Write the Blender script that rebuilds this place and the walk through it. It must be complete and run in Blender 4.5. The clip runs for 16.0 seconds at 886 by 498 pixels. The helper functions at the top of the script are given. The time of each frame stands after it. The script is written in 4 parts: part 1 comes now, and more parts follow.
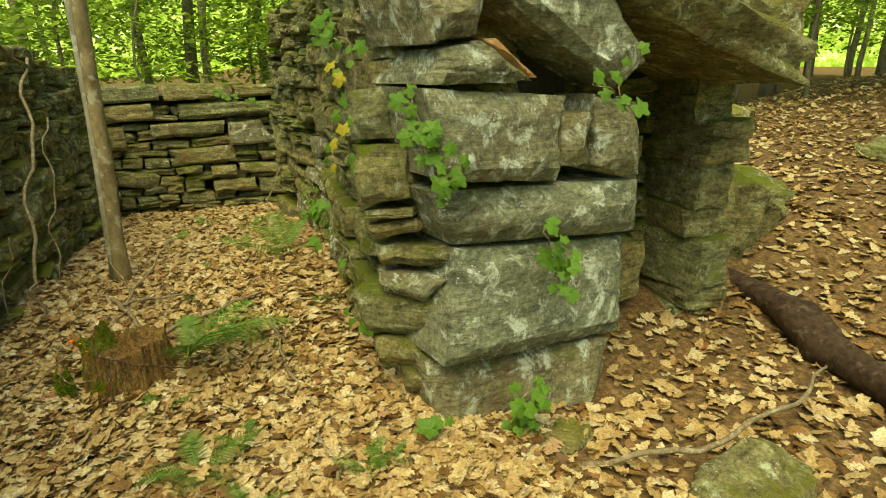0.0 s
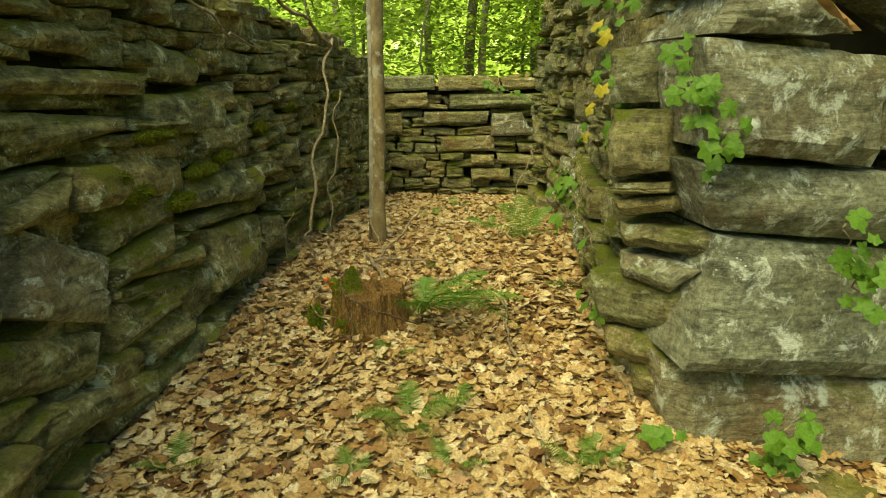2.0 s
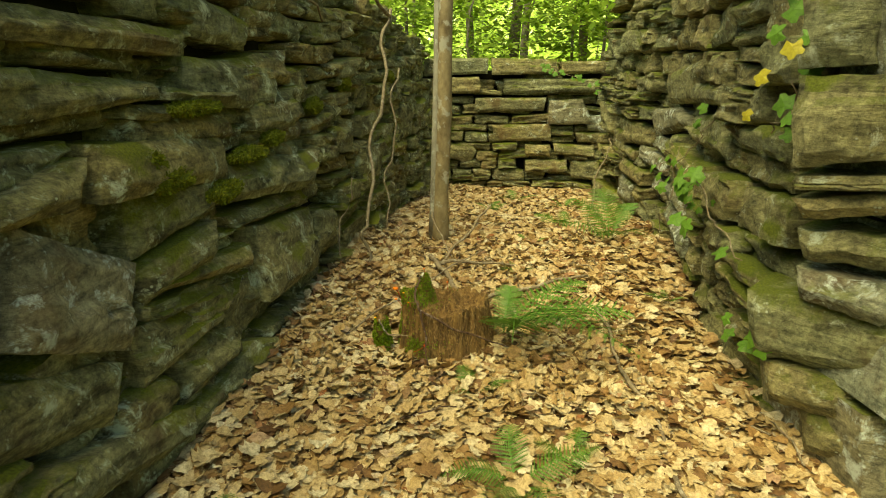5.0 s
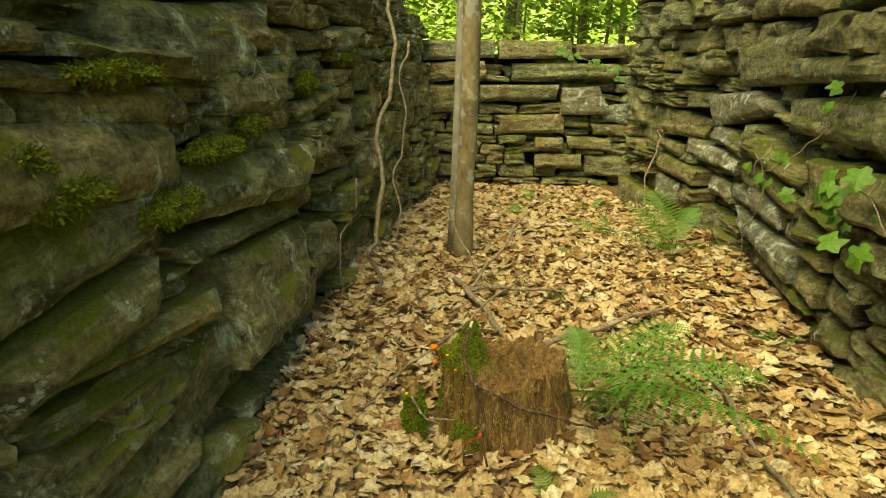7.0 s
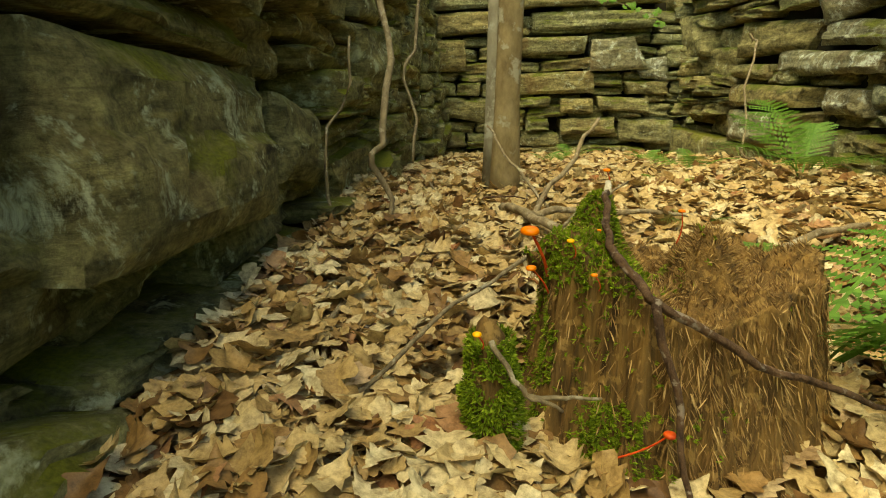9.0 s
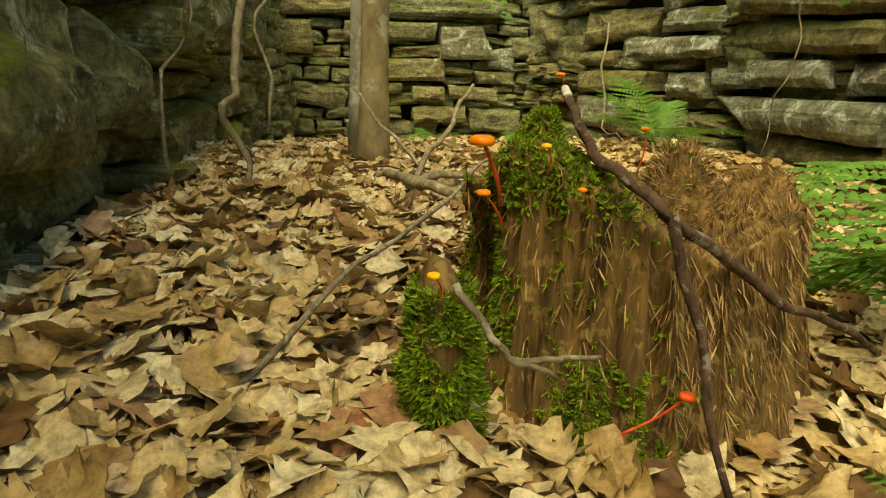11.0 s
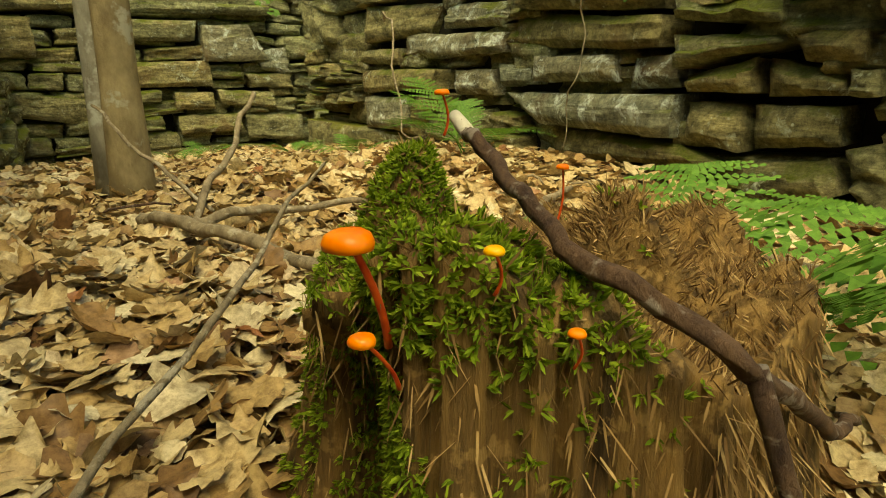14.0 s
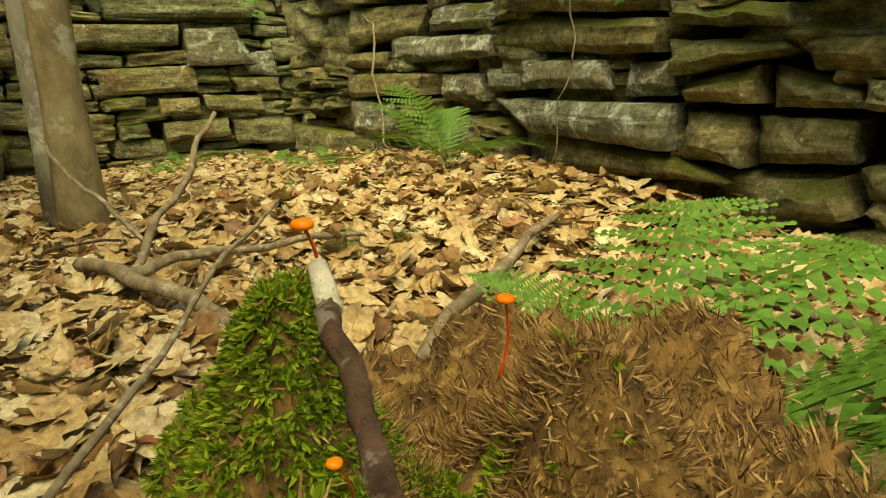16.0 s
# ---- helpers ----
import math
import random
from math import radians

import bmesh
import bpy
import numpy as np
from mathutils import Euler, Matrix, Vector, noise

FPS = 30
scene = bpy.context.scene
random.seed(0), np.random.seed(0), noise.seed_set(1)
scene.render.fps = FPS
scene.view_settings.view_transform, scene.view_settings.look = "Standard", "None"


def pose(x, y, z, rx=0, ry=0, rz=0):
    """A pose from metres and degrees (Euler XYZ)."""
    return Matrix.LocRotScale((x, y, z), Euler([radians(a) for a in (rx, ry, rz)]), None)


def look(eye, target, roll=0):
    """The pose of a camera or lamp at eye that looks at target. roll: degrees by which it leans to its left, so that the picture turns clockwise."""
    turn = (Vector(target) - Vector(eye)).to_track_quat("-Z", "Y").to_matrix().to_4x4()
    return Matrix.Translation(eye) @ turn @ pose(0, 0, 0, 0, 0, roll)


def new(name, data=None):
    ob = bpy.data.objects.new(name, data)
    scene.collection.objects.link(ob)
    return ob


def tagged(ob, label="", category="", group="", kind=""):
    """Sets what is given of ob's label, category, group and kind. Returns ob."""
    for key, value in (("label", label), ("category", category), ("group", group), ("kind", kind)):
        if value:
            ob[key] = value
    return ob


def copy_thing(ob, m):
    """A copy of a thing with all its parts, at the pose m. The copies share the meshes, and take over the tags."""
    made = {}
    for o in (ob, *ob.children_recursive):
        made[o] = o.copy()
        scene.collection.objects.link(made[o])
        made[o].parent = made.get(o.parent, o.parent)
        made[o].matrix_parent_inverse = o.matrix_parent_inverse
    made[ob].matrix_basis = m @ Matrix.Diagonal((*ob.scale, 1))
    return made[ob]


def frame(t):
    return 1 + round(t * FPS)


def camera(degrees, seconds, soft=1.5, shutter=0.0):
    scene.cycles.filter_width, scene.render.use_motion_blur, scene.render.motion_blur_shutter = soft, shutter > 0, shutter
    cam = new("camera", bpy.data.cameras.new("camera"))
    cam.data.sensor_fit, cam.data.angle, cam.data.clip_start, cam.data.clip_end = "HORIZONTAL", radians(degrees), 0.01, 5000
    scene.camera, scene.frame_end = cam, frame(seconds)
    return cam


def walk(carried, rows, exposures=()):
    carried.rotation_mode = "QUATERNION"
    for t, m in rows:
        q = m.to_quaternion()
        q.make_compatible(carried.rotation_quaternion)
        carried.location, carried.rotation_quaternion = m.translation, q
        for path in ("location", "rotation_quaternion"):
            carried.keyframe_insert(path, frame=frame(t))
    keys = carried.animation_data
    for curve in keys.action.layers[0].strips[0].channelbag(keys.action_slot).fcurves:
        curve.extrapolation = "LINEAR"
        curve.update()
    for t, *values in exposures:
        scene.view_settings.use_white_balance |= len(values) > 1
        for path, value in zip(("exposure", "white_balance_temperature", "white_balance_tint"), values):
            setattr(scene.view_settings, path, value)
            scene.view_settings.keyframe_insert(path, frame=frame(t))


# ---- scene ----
cam = camera(73.3, 16.0, soft=1.0)
# seconds, eye, pitch, roll, yaw
ROWS = [
    (0.0, -0.307, -1.064, 1.877, -17.40, -0.96, -24.17),
    (0.5, -0.334, -0.997, 1.771, -16.84, -1.10, -17.93),
    (1.0, -0.387, -0.958, 1.702, -16.38, -0.19, -9.66),
    (1.5, -0.324, -0.940, 1.666, -16.27, -0.18, -3.62),
    (2.0, -0.250, -0.942, 1.669, -16.28, -0.13, 0.09),
    (2.5, -0.213, -0.908, 1.698, -16.44, 0.19, 2.10),
    (3.0, -0.211, -0.860, 1.710, -16.58, 0.42, 2.31),
    (3.5, -0.226, -0.851, 1.688, -16.57, 0.32, 2.91),
    (4.0, -0.352, -0.645, 1.599, -16.55, 0.21, 3.27),
    (4.2, -0.389, -0.544, 1.581, -16.77, 0.20, 3.67),
    (6.3, -0.747, -0.118, 1.532, -17.25, 0.23, 1.19),
    (6.5, -0.762, 0.083, 1.514, -17.70, 0.39, 1.36),
    (7.0, -0.808, 0.413, 1.451, -17.65, 0.53, 1.05),
    (7.5, -0.775, 0.650, 1.418, -17.74, 0.43, 1.03),
    (8.0, -0.778, 0.917, 1.297, -17.54, 0.31, 1.80),
    (8.5, -0.895, 1.165, 1.027, -16.79, -0.36, 1.48),
    (8.7, -0.925, 1.212, 0.926, -16.40, -0.84, 1.52),
    (10.8, -1.019, 1.418, 0.708, -16.30, 1.31, -10.49),
    (11.0, -1.025, 1.451, 0.716, -16.42, 1.37, -14.02),
    (11.5, -1.055, 1.520, 0.707, -16.30, 0.87, -22.91),
    (12.0, -1.087, 1.553, 0.709, -16.35, 0.48, -30.03),
    (12.5, -1.092, 1.605, 0.730, -16.31, 0.26, -32.97),
    (13.0, -1.072, 1.638, 0.733, -16.40, -0.02, -33.91),
    (13.5, -1.008, 1.707, 0.736, -16.40, -0.28, -34.16),
    (14.0, -0.969, 1.738, 0.729, -16.38, -0.45, -34.26),
    (14.5, -0.932, 1.767, 0.741, -16.49, -0.81, -34.27),
    (15.0, -0.922, 1.766, 0.771, -16.69, -1.16, -34.33),
    (15.5, -0.876, 1.794, 0.785, -16.86, -1.42, -34.21),
    (16.0, -0.834, 1.832, 0.778, -16.91, -1.62, -34.12),
]
walk(cam, [(t, pose(x, y, z, 90 + pitch, 0, yaw) @ pose(0, 0, 0, 0, 0, roll)) for t, x, y, z, pitch, roll, yaw in ROWS],
     [(0.0, 1.05, 9400, -12), (3.5, 1.27, 9400, -10), (9.0, 1.38, 9400, -6), (16.0, 1.32, 9400, -4)])

# ---- sky, sun ----
world = bpy.data.worlds.new("world")
scene.world = world
world.use_nodes = True
wn = world.node_tree
sky = wn.nodes.new("ShaderNodeTexSky")
sky.sky_type, sky.sun_disc = "NISHITA", False
sky.sun_elevation, sky.sun_rotation = radians(61), radians(218)
wn.links.new(sky.outputs[0], wn.nodes["Background"].inputs[0])
wn.nodes["Background"].inputs[1].default_value = 0.11
sun = new("sun", bpy.data.lights.new("sun", "SUN"))
sun.data.energy, sun.data.angle, sun.data.color = 2.3, radians(48), (1.0, 0.93, 0.74)
sun.matrix_world = look((0, 0, 24), (8.2, 10.5, 0))


# ---- materials ----
def material(name, rough=0.85):
    m = bpy.data.materials.new(name)
    m.use_nodes = True
    b = m.node_tree.nodes["Principled BSDF"]
    b.inputs["Roughness"].default_value = rough
    b.inputs["Specular IOR Level"].default_value = 0.25
    return m, m.node_tree, b


def node(nt, kind, **props):
    n = nt.nodes.new("ShaderNode" + kind)
    for k, v in props.items():
        if k in n.inputs:
            n.inputs[k].default_value = v
    return n


def ramp(nt, fac, stops):
    r = nt.nodes.new("ShaderNodeValToRGB")
    e = r.color_ramp.elements
    while len(e) < len(stops):
        e.new(0.5)
    for el, (p, c) in zip(e, stops):
        el.position, el.color = p, (*c, 1)
    nt.links.new(fac, r.inputs[0])
    return r.outputs[0]


def mix(nt, fac, a, b, mode="MIX"):
    m = nt.nodes.new("ShaderNodeMix")
    m.data_type, m.blend_type = "RGBA", mode
    for sock, v in ((m.inputs[0], fac), (m.inputs[6], a), (m.inputs[7], b)):
        if isinstance(v, (int, float)):
            sock.default_value = v
        elif isinstance(v, tuple):
            sock.default_value = (*v, 1)
        else:
            nt.links.new(v, sock)
    return m.outputs[2]


def noise_tex(nt, scale, detail=6.0, rough=0.6, vec=None, dist=0.0):
    n = node(nt, "TexNoise", Scale=scale, Detail=detail, Roughness=rough, Distortion=dist)
    if vec is not None:
        nt.links.new(vec, n.inputs["Vector"])
    return n.outputs["Fac"]


def place(nt):
    return nt.nodes.new("ShaderNodeNewGeometry").outputs["Position"]


def bump(nt, b, height, strength, distance=0.02):
    n = node(nt, "Bump", Strength=strength, Distance=distance)
    nt.links.new(height, n.inputs["Height"])
    nt.links.new(n.outputs[0], b.inputs["Normal"])


def stone_material(name, dark, light, lichen, moss, lichen_at=0.62, moss_at=0.55):
    m, nt, b = material(name, 0.9)
    p = place(nt)
    info = nt.nodes.new("ShaderNodeObjectInfo")
    st = node(nt, "VectorMath")
    st.operation = "MULTIPLY"
    st.inputs[1].default_value = (1, 1, 2.6)
    nt.links.new(p, st.inputs[0])
    base = ramp(nt, noise_tex(nt, 7, 9, 0.68, st.outputs[0], 0.6), [(0.3, dark), (0.7, light)])
    warm = mix(nt, info.outputs["Random"], (1.12, 0.98, 0.72), (0.86, 0.98, 0.9))
    base = mix(nt, 0.75, base, warm, "MULTIPLY")
    fine = ramp(nt, noise_tex(nt, 42, 8, 0.82, p), [(0.36, (0.24, 0.24, 0.24)), (0.62, (1.45, 1.45, 1.45))])
    base = mix(nt, 0.8, base, fine, "MULTIPLY")
    thin = node(nt, "VectorMath")
    thin.operation = "MULTIPLY"
    thin.inputs[1].default_value = (1.2, 1.2, 11)
    nt.links.new(p, thin.inputs[0])
    strata = noise_tex(nt, 5, 9, 0.7, thin.outputs[0], 0.8)
    base = mix(nt, 0.5, base, ramp(nt, strata, [(0.36, (0.3, 0.3, 0.3)), (0.5, (1.1, 1.1, 1.1))]), "MULTIPLY")
    rust = ramp(nt, noise_tex(nt, 3.3, 5, 0.6, p), [(0.56, (0, 0, 0)), (0.7, (1, 1, 1))])
    base = mix(nt, mix(nt, 0.5, (0, 0, 0), rust), base, (0.17, 0.085, 0.03))
    patch = ramp(nt, noise_tex(nt, 9, 9, 0.75, p, 0.4), [(lichen_at, (0, 0, 0)), (lichen_at + 0.09, (1, 1, 1))])
    base = mix(nt, patch, base, lichen)
    spots = node(nt, "TexVoronoi", Scale=42.0)
    nt.links.new(p, spots.inputs["Vector"])
    dots = ramp(nt, spots.outputs["Distance"], [(0.12, (1, 1, 1)), (0.24, (0, 0, 0))])
    where = ramp(nt, noise_tex(nt, 9, 3, 0.5, p), [(0.5, (0, 0, 0)), (0.62, (1, 1, 1))])
    base = mix(nt, mix(nt, 1.0, dots, where, "MULTIPLY"), base, lichen)
    geo = nt.nodes.new("ShaderNodeNewGeometry")
    sep = nt.nodes.new("ShaderNodeSeparateXYZ")
    nt.links.new(geo.outputs["Normal"], sep.inputs[0])
    up = node(nt, "Math")
    up.operation = "MULTIPLY_ADD"
    up.inputs[1].default_value, up.inputs[2].default_value = 0.22, 0.0
    nt.links.new(sep.outputs[2], up.inputs[0])
    add = node(nt, "Math")
    nt.links.new(up.outputs[0], add.inputs[0])
    nt.links.new(noise_tex(nt, 2.6, 7, 0.7, p), add.inputs[1])
    mossy = ramp(nt, add.outputs[0], [(moss_at, (0, 0, 0)), (moss_at + 0.13, (1, 1, 1))])
    green = ramp(nt, noise_tex(nt, 130, 3, 0.6, p), [(0.3, (moss[0] * 0.45, moss[1] * 0.45, moss[2] * 0.45)), (0.7, moss)])
    base = mix(nt, mossy, base, green)
    nt.links.new(base, b.inputs["Base Color"])
    relief = mix(nt, 0.45, noise_tex(nt, 20, 10, 0.8, st.outputs[0]), noise_tex(nt, 60, 8, 0.8, p))
    bump(nt, b, mix(nt, 0.35, relief, strata), 1.0, 0.05)
    return m


STONE = stone_material("wall_stone", (0.06, 0.055, 0.026), (0.48, 0.44, 0.24), (0.58, 0.62, 0.45), (0.17, 0.2, 0.025), 0.58, 0.60)
STONE_LEFT = stone_material("mossy_wall_stone", (0.045, 0.04, 0.018), (0.48, 0.43, 0.22), (0.62, 0.66, 0.44), (0.24, 0.25, 0.025), 0.55, 0.62)
STONE_PALE = stone_material("pale_lichen_stone", (0.12, 0.118, 0.08), (0.46, 0.44, 0.31), (0.72, 0.78, 0.66), (0.2, 0.22, 0.04), 0.53, 0.68)

# wall core, coloured near black to put deep shade into the joints
CORE, nt, b = material("earth_core_joint_shade", 1.0)
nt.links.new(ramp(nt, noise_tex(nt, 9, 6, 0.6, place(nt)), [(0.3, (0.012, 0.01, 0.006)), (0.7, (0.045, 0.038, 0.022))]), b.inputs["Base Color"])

SOIL, nt, b = material("leaf_mould_soil", 1.0)
p = place(nt)
nt.links.new(ramp(nt, noise_tex(nt, 30, 8, 0.7, p), [(0.3, (0.05, 0.028, 0.012)), (0.5, (0.16, 0.095, 0.04)), (0.7, (0.34, 0.22, 0.1))]), b.inputs["Base Color"])
bump(nt, b, noise_tex(nt, 40, 6, 0.7, p), 0.8, 0.03)


def leaf_material(name, stops, translucent=0.3, rough=0.55, island=True, vary=0.5):
    m, nt, b = material(name, rough)
    geo = nt.nodes.new("ShaderNodeNewGeometry")
    src = geo.outputs["Random Per Island"] if island else nt.nodes.new("ShaderNodeObjectInfo").outputs["Random"]
    col = ramp(nt, src, stops)
    spot = ramp(nt, noise_tex(nt, 75, 6, 0.75, geo.outputs["Position"]), [(0.34, (0.42, 0.36, 0.28)), (0.6, (1.2, 1.18, 1.12))])
    col = mix(nt, vary, col, spot, "MULTIPLY")
    nt.links.new(col, b.inputs["Base Color"])
    tr = node(nt, "BsdfTranslucent")
    nt.links.new(col, tr.inputs[0])
    sh = node(nt, "MixShader", Fac=translucent)
    nt.links.new(b.outputs[0], sh.inputs[1])
    nt.links.new(tr.outputs[0], sh.inputs[2])
    nt.links.new(sh.outputs[0], nt.nodes["Material Output"].inputs[0])
    return m


LITTER = leaf_material("dead_oak_leaves", [(0.0, (0.12, 0.06, 0.025)), (0.12, (0.27, 0.155, 0.06)), (0.32, (0.42, 0.29, 0.13)), (0.7, (0.52, 0.40, 0.215)), (0.95, (0.60, 0.52, 0.34)), (1.0, (0.28, 0.11, 0.04))], 0.1, 0.5, True, 0.9)
FERN = leaf_material("fern_green", [(0.0, (0.065, 0.16, 0.02)), (1.0, (0.14, 0.28, 0.045))], 0.3)
VINE = leaf_material("vine_leaf_green", [(0.0, (0.07, 0.16, 0.02)), (0.8, (0.13, 0.26, 0.035)), (1.0, (0.30, 0.34, 0.04))], 0.3)
YELLOW = leaf_material("yellow_leaf", [(0.0, (0.3, 0.26, 0.02)), (1.0, (0.4, 0.34, 0.04))], 0.25)
CANOPY = leaf_material("forest_leaves", [(0.0, (0.14, 0.25, 0.03)), (0.6, (0.27, 0.41, 0.06)), (1.0, (0.44, 0.56, 0.13))], 0.6, 0.5, True, 0.15)
MOSS = leaf_material("bright_moss", [(0.0, (0.09, 0.15, 0.01)), (0.6, (0.22, 0.32, 0.025)), (1.0, (0.36, 0.46, 0.05))], 0.35, 0.8)
WALLMOSS = leaf_material("olive_moss", [(0.0, (0.09, 0.105, 0.01)), (1.0, (0.22, 0.24, 0.02))], 0.2, 0.9)
FIBRE = leaf_material("rotten_wood_fibres", [(0.0, (0.10, 0.05, 0.018)), (0.6, (0.30, 0.18, 0.07)), (1.0, (0.46, 0.31, 0.14))], 0.1, 0.9)


def bark_material(name, dark, light, patch, scale=18, bands=1.0):
    m, nt, b = material(name, 0.85)
    p = place(nt)
    st = node(nt, "VectorMath")
    st.operation = "MULTIPLY"
    st.inputs[1].default_value = (1, 1, bands)
    nt.links.new(p, st.inputs[0])
    col = ramp(nt, noise_tex(nt, scale, 8, 0.65, st.outputs[0]), [(0.32, dark), (0.68, light)])
    blot = ramp(nt, noise_tex(nt, scale * 0.8, 4, 0.6, p), [(0.56, (0, 0, 0)), (0.62, (1, 1, 1))])
    col = mix(nt, mix(nt, 0.7, (0, 0, 0), blot), col, patch)
    nt.links.new(col, b.inputs["Base Color"])
    bump(nt, b, noise_tex(nt, scale * 3, 7, 0.7, st.outputs[0]), 0.7, 0.01)
    return m


BARK = bark_material("smooth_mottled_bark", (0.12, 0.085, 0.04), (0.32, 0.25, 0.13), (0.40, 0.39, 0.30), 16, 0.6)
BARK_GREY = bark_material("pale_grey_bark", (0.16, 0.14, 0.10), (0.36, 0.34, 0.26), (0.46, 0.46, 0.38), 14, 0.5)
FAR_BARK = bark_material("dark_far_bark", (0.1, 0.085, 0.06), (0.28, 0.24, 0.17), (0.24, 0.23, 0.18), 9, 0.4)
STICK = bark_material("weathered_stick", (0.13, 0.095, 0.055), (0.33, 0.26, 0.16), (0.42, 0.37, 0.27), 50, 0.4)
STICK_DARK = bark_material("wet_dark_stick", (0.035, 0.018, 0.012), (0.16, 0.09, 0.05), (0.30, 0.25, 0.2), 70, 0.5)
STICK_PALE = bark_material("bare_pale_wood", (0.5, 0.44, 0.32), (0.72, 0.66, 0.52), (0.6, 0.5, 0.36), 40)
ROTTEN = bark_material("rotten_stump_wood", (0.035, 0.02, 0.008), (0.28, 0.16, 0.05), (0.36, 0.22, 0.08), 60, 0.1)
LOGWOOD = bark_material("rotting_log_bark", (0.02, 0.012, 0.007), (0.085, 0.05, 0.03), (0.12, 0.09, 0.06), 20, 1)
RUST_WOOD = bark_material("orange_split_stone", (0.25, 0.13, 0.05), (0.45, 0.26, 0.11), (0.3, 0.2, 0.1), 20)
ORANGE, nt, b = material("orange_mushroom_skin", 0.35)
nt.links.new(ramp(nt, noise_tex(nt, 60, 3, 0.5, place(nt)), [(0.3, (0.72, 0.13, 0.008)), (0.7, (0.88, 0.23, 0.014))]), b.inputs["Base Color"])
b.inputs["Subsurface Weight"].default_value = 0.15
b.inputs["Subsurface Scale"].default_value = 0.005
AMBER, nt, b = material("amber_mushroom_skin", 0.35)
nt.links.new(ramp(nt, noise_tex(nt, 60, 3, 0.5, place(nt)), [(0.3, (0.85, 0.36, 0.015)), (0.7, (0.95, 0.5, 0.03))]), b.inputs["Base Color"])
STALK, nt, b = material("red_mushroom_stalk", 0.4)
nt.links.new(ramp(nt, noise_tex(nt, 90, 3, 0.5, place(nt)), [(0.3, (0.42, 0.03, 0.01)), (0.7, (0.65, 0.10, 0.02))]), b.inputs["Base Color"])


# ---- makers ----
def link_mesh(name, me, mat, parent=None, label=""):
    ob = new(name, me)
    if mat is not None and not me.materials:
        me.materials.append(mat)
    if parent is not None:
        ob.parent = parent
    if label:
        ob["label"] = label
    return ob


def part(name, bm, mat, parent=None, label="", smooth=True):
    me = bpy.data.meshes.new(name)
    bm.to_mesh(me)
    bm.free()
    for f in me.polygons:
        f.use_smooth = smooth
    return link_mesh(name, me, mat, parent, label)


def arrays(name, verts, faces, mat, parent=None, label="", smooth=False):
    me = bpy.data.meshes.new(name)
    me.from_pydata(np.asarray(verts).tolist(), [], [list(f) for f in faces])
    if smooth:
        me.polygons.foreach_set("use_smooth", [True] * len(me.polygons))
    return link_mesh(name, me, mat, parent, label)


def thing(name, at, label, category, group="", kind=""):
    ob = new(name)
    ob.location = at
    return tagged(ob, label, category, group, kind)


def sweep(name, pts, radii, mat, parent=None, label="", sides=8, wob=0.0):
    """A tapering tube along pts."""
    pts = [Vector(q) for q in pts]
    bm, rings = bmesh.new(), []
    for i, q in enumerate(pts):
        d = (pts[min(i + 1, len(pts) - 1)] - pts[max(i - 1, 0)]).normalized()
        side = d.cross(Vector((0.3, 0.1, 1)) if abs(d.z) < 0.9 else Vector((1, 0, 0))).normalized()
        up = side.cross(d)
        ring = []
        for k in range(sides):
            a = 2 * math.pi * k / sides
            r = radii[i] * (1 + wob * noise.noise(q * 9 + Vector((k * 1.7, i * 0.6, 0))))
            ring.append(bm.verts.new(q + side * r * math.cos(a) + up * r * math.sin(a)))
        rings.append(ring)
    for r0, r1 in zip(rings, rings[1:]):
        for k in range(sides):
            bm.faces.new((r0[k], r0[(k + 1) % sides], r1[(k + 1) % sides], r1[k]))
    bm.faces.new(rings[0][::-1]), bm.faces.new(rings[-1])
    return part(name, bm, mat, parent, label)


def wander(a, b, n, amount, seed=0, sag=0.0):
    a, b = Vector(a), Vector(b)
    out = []
    for i in range(n + 1):
        f = i / n
        q = a.lerp(b, f)
        w = math.sin(math.pi * f) ** 0.6 * amount
        out.append(q + Vector([noise.noise(Vector((f * 3.1 + seed, c * 7.7, seed * 1.3))) * w for c in range(3)]) - Vector((0, 0, sag * math.sin(math.pi * f))))
    return out


def rough_block(cuts, seed, round_=0.2, rough=0.08):
    """A unit block (x along, y out of the wall, z up; centred) with chipped edges and a split face."""
    bm = bmesh.new()
    bmesh.ops.create_cube(bm, size=1.0)
    bmesh.ops.subdivide_edges(bm, edges=bm.edges[:], cuts=cuts, use_grid_fill=True)
    rng = random.Random(seed)
    slope, skew, taper = rng.uniform(-0.16, 0.16), rng.uniform(-0.12, 0.12), rng.uniform(-0.12, 0.12)
    off = Vector((seed * 3.7, seed * 1.9, 0))
    for v in bm.verts:
        q = v.co.copy()
        m = Vector([abs(c) * 2 for c in q])
        edge = sorted(m)[1]
        shrink = 1 - round_ * max(0, edge - 0.55) ** 1.5 * (1.2 + noise.noise(q * 4 + off))
        q *= shrink
        n1 = noise.noise_vector(q * 2.2 + off) * rough + noise.noise_vector(q * 6.5 + off) * rough * 0.5 + noise.noise_vector(q * 15 + off) * rough * 0.3
        q += Vector((n1.x, n1.y * 1.2, n1.z * 1.1))
        q.z += slope * q.x + taper * q.x * q.z
        q.x += skew * q.z
        v.co = q
    return bm


def block_mesh(name, cuts, seed, mat, **kw):
    me = bpy.data.meshes.new(name)
    bm = rough_block(cuts, seed, **kw)
    bm.to_mesh(me)
    bm.free()
    me.materials.append(mat)
    me.polygons.foreach_set("use_smooth", [True] * len(me.polygons))
    if hasattr(me, "set_sharp_from_angle"):
        me.set_sharp_from_angle(angle=radians(27))
    return me


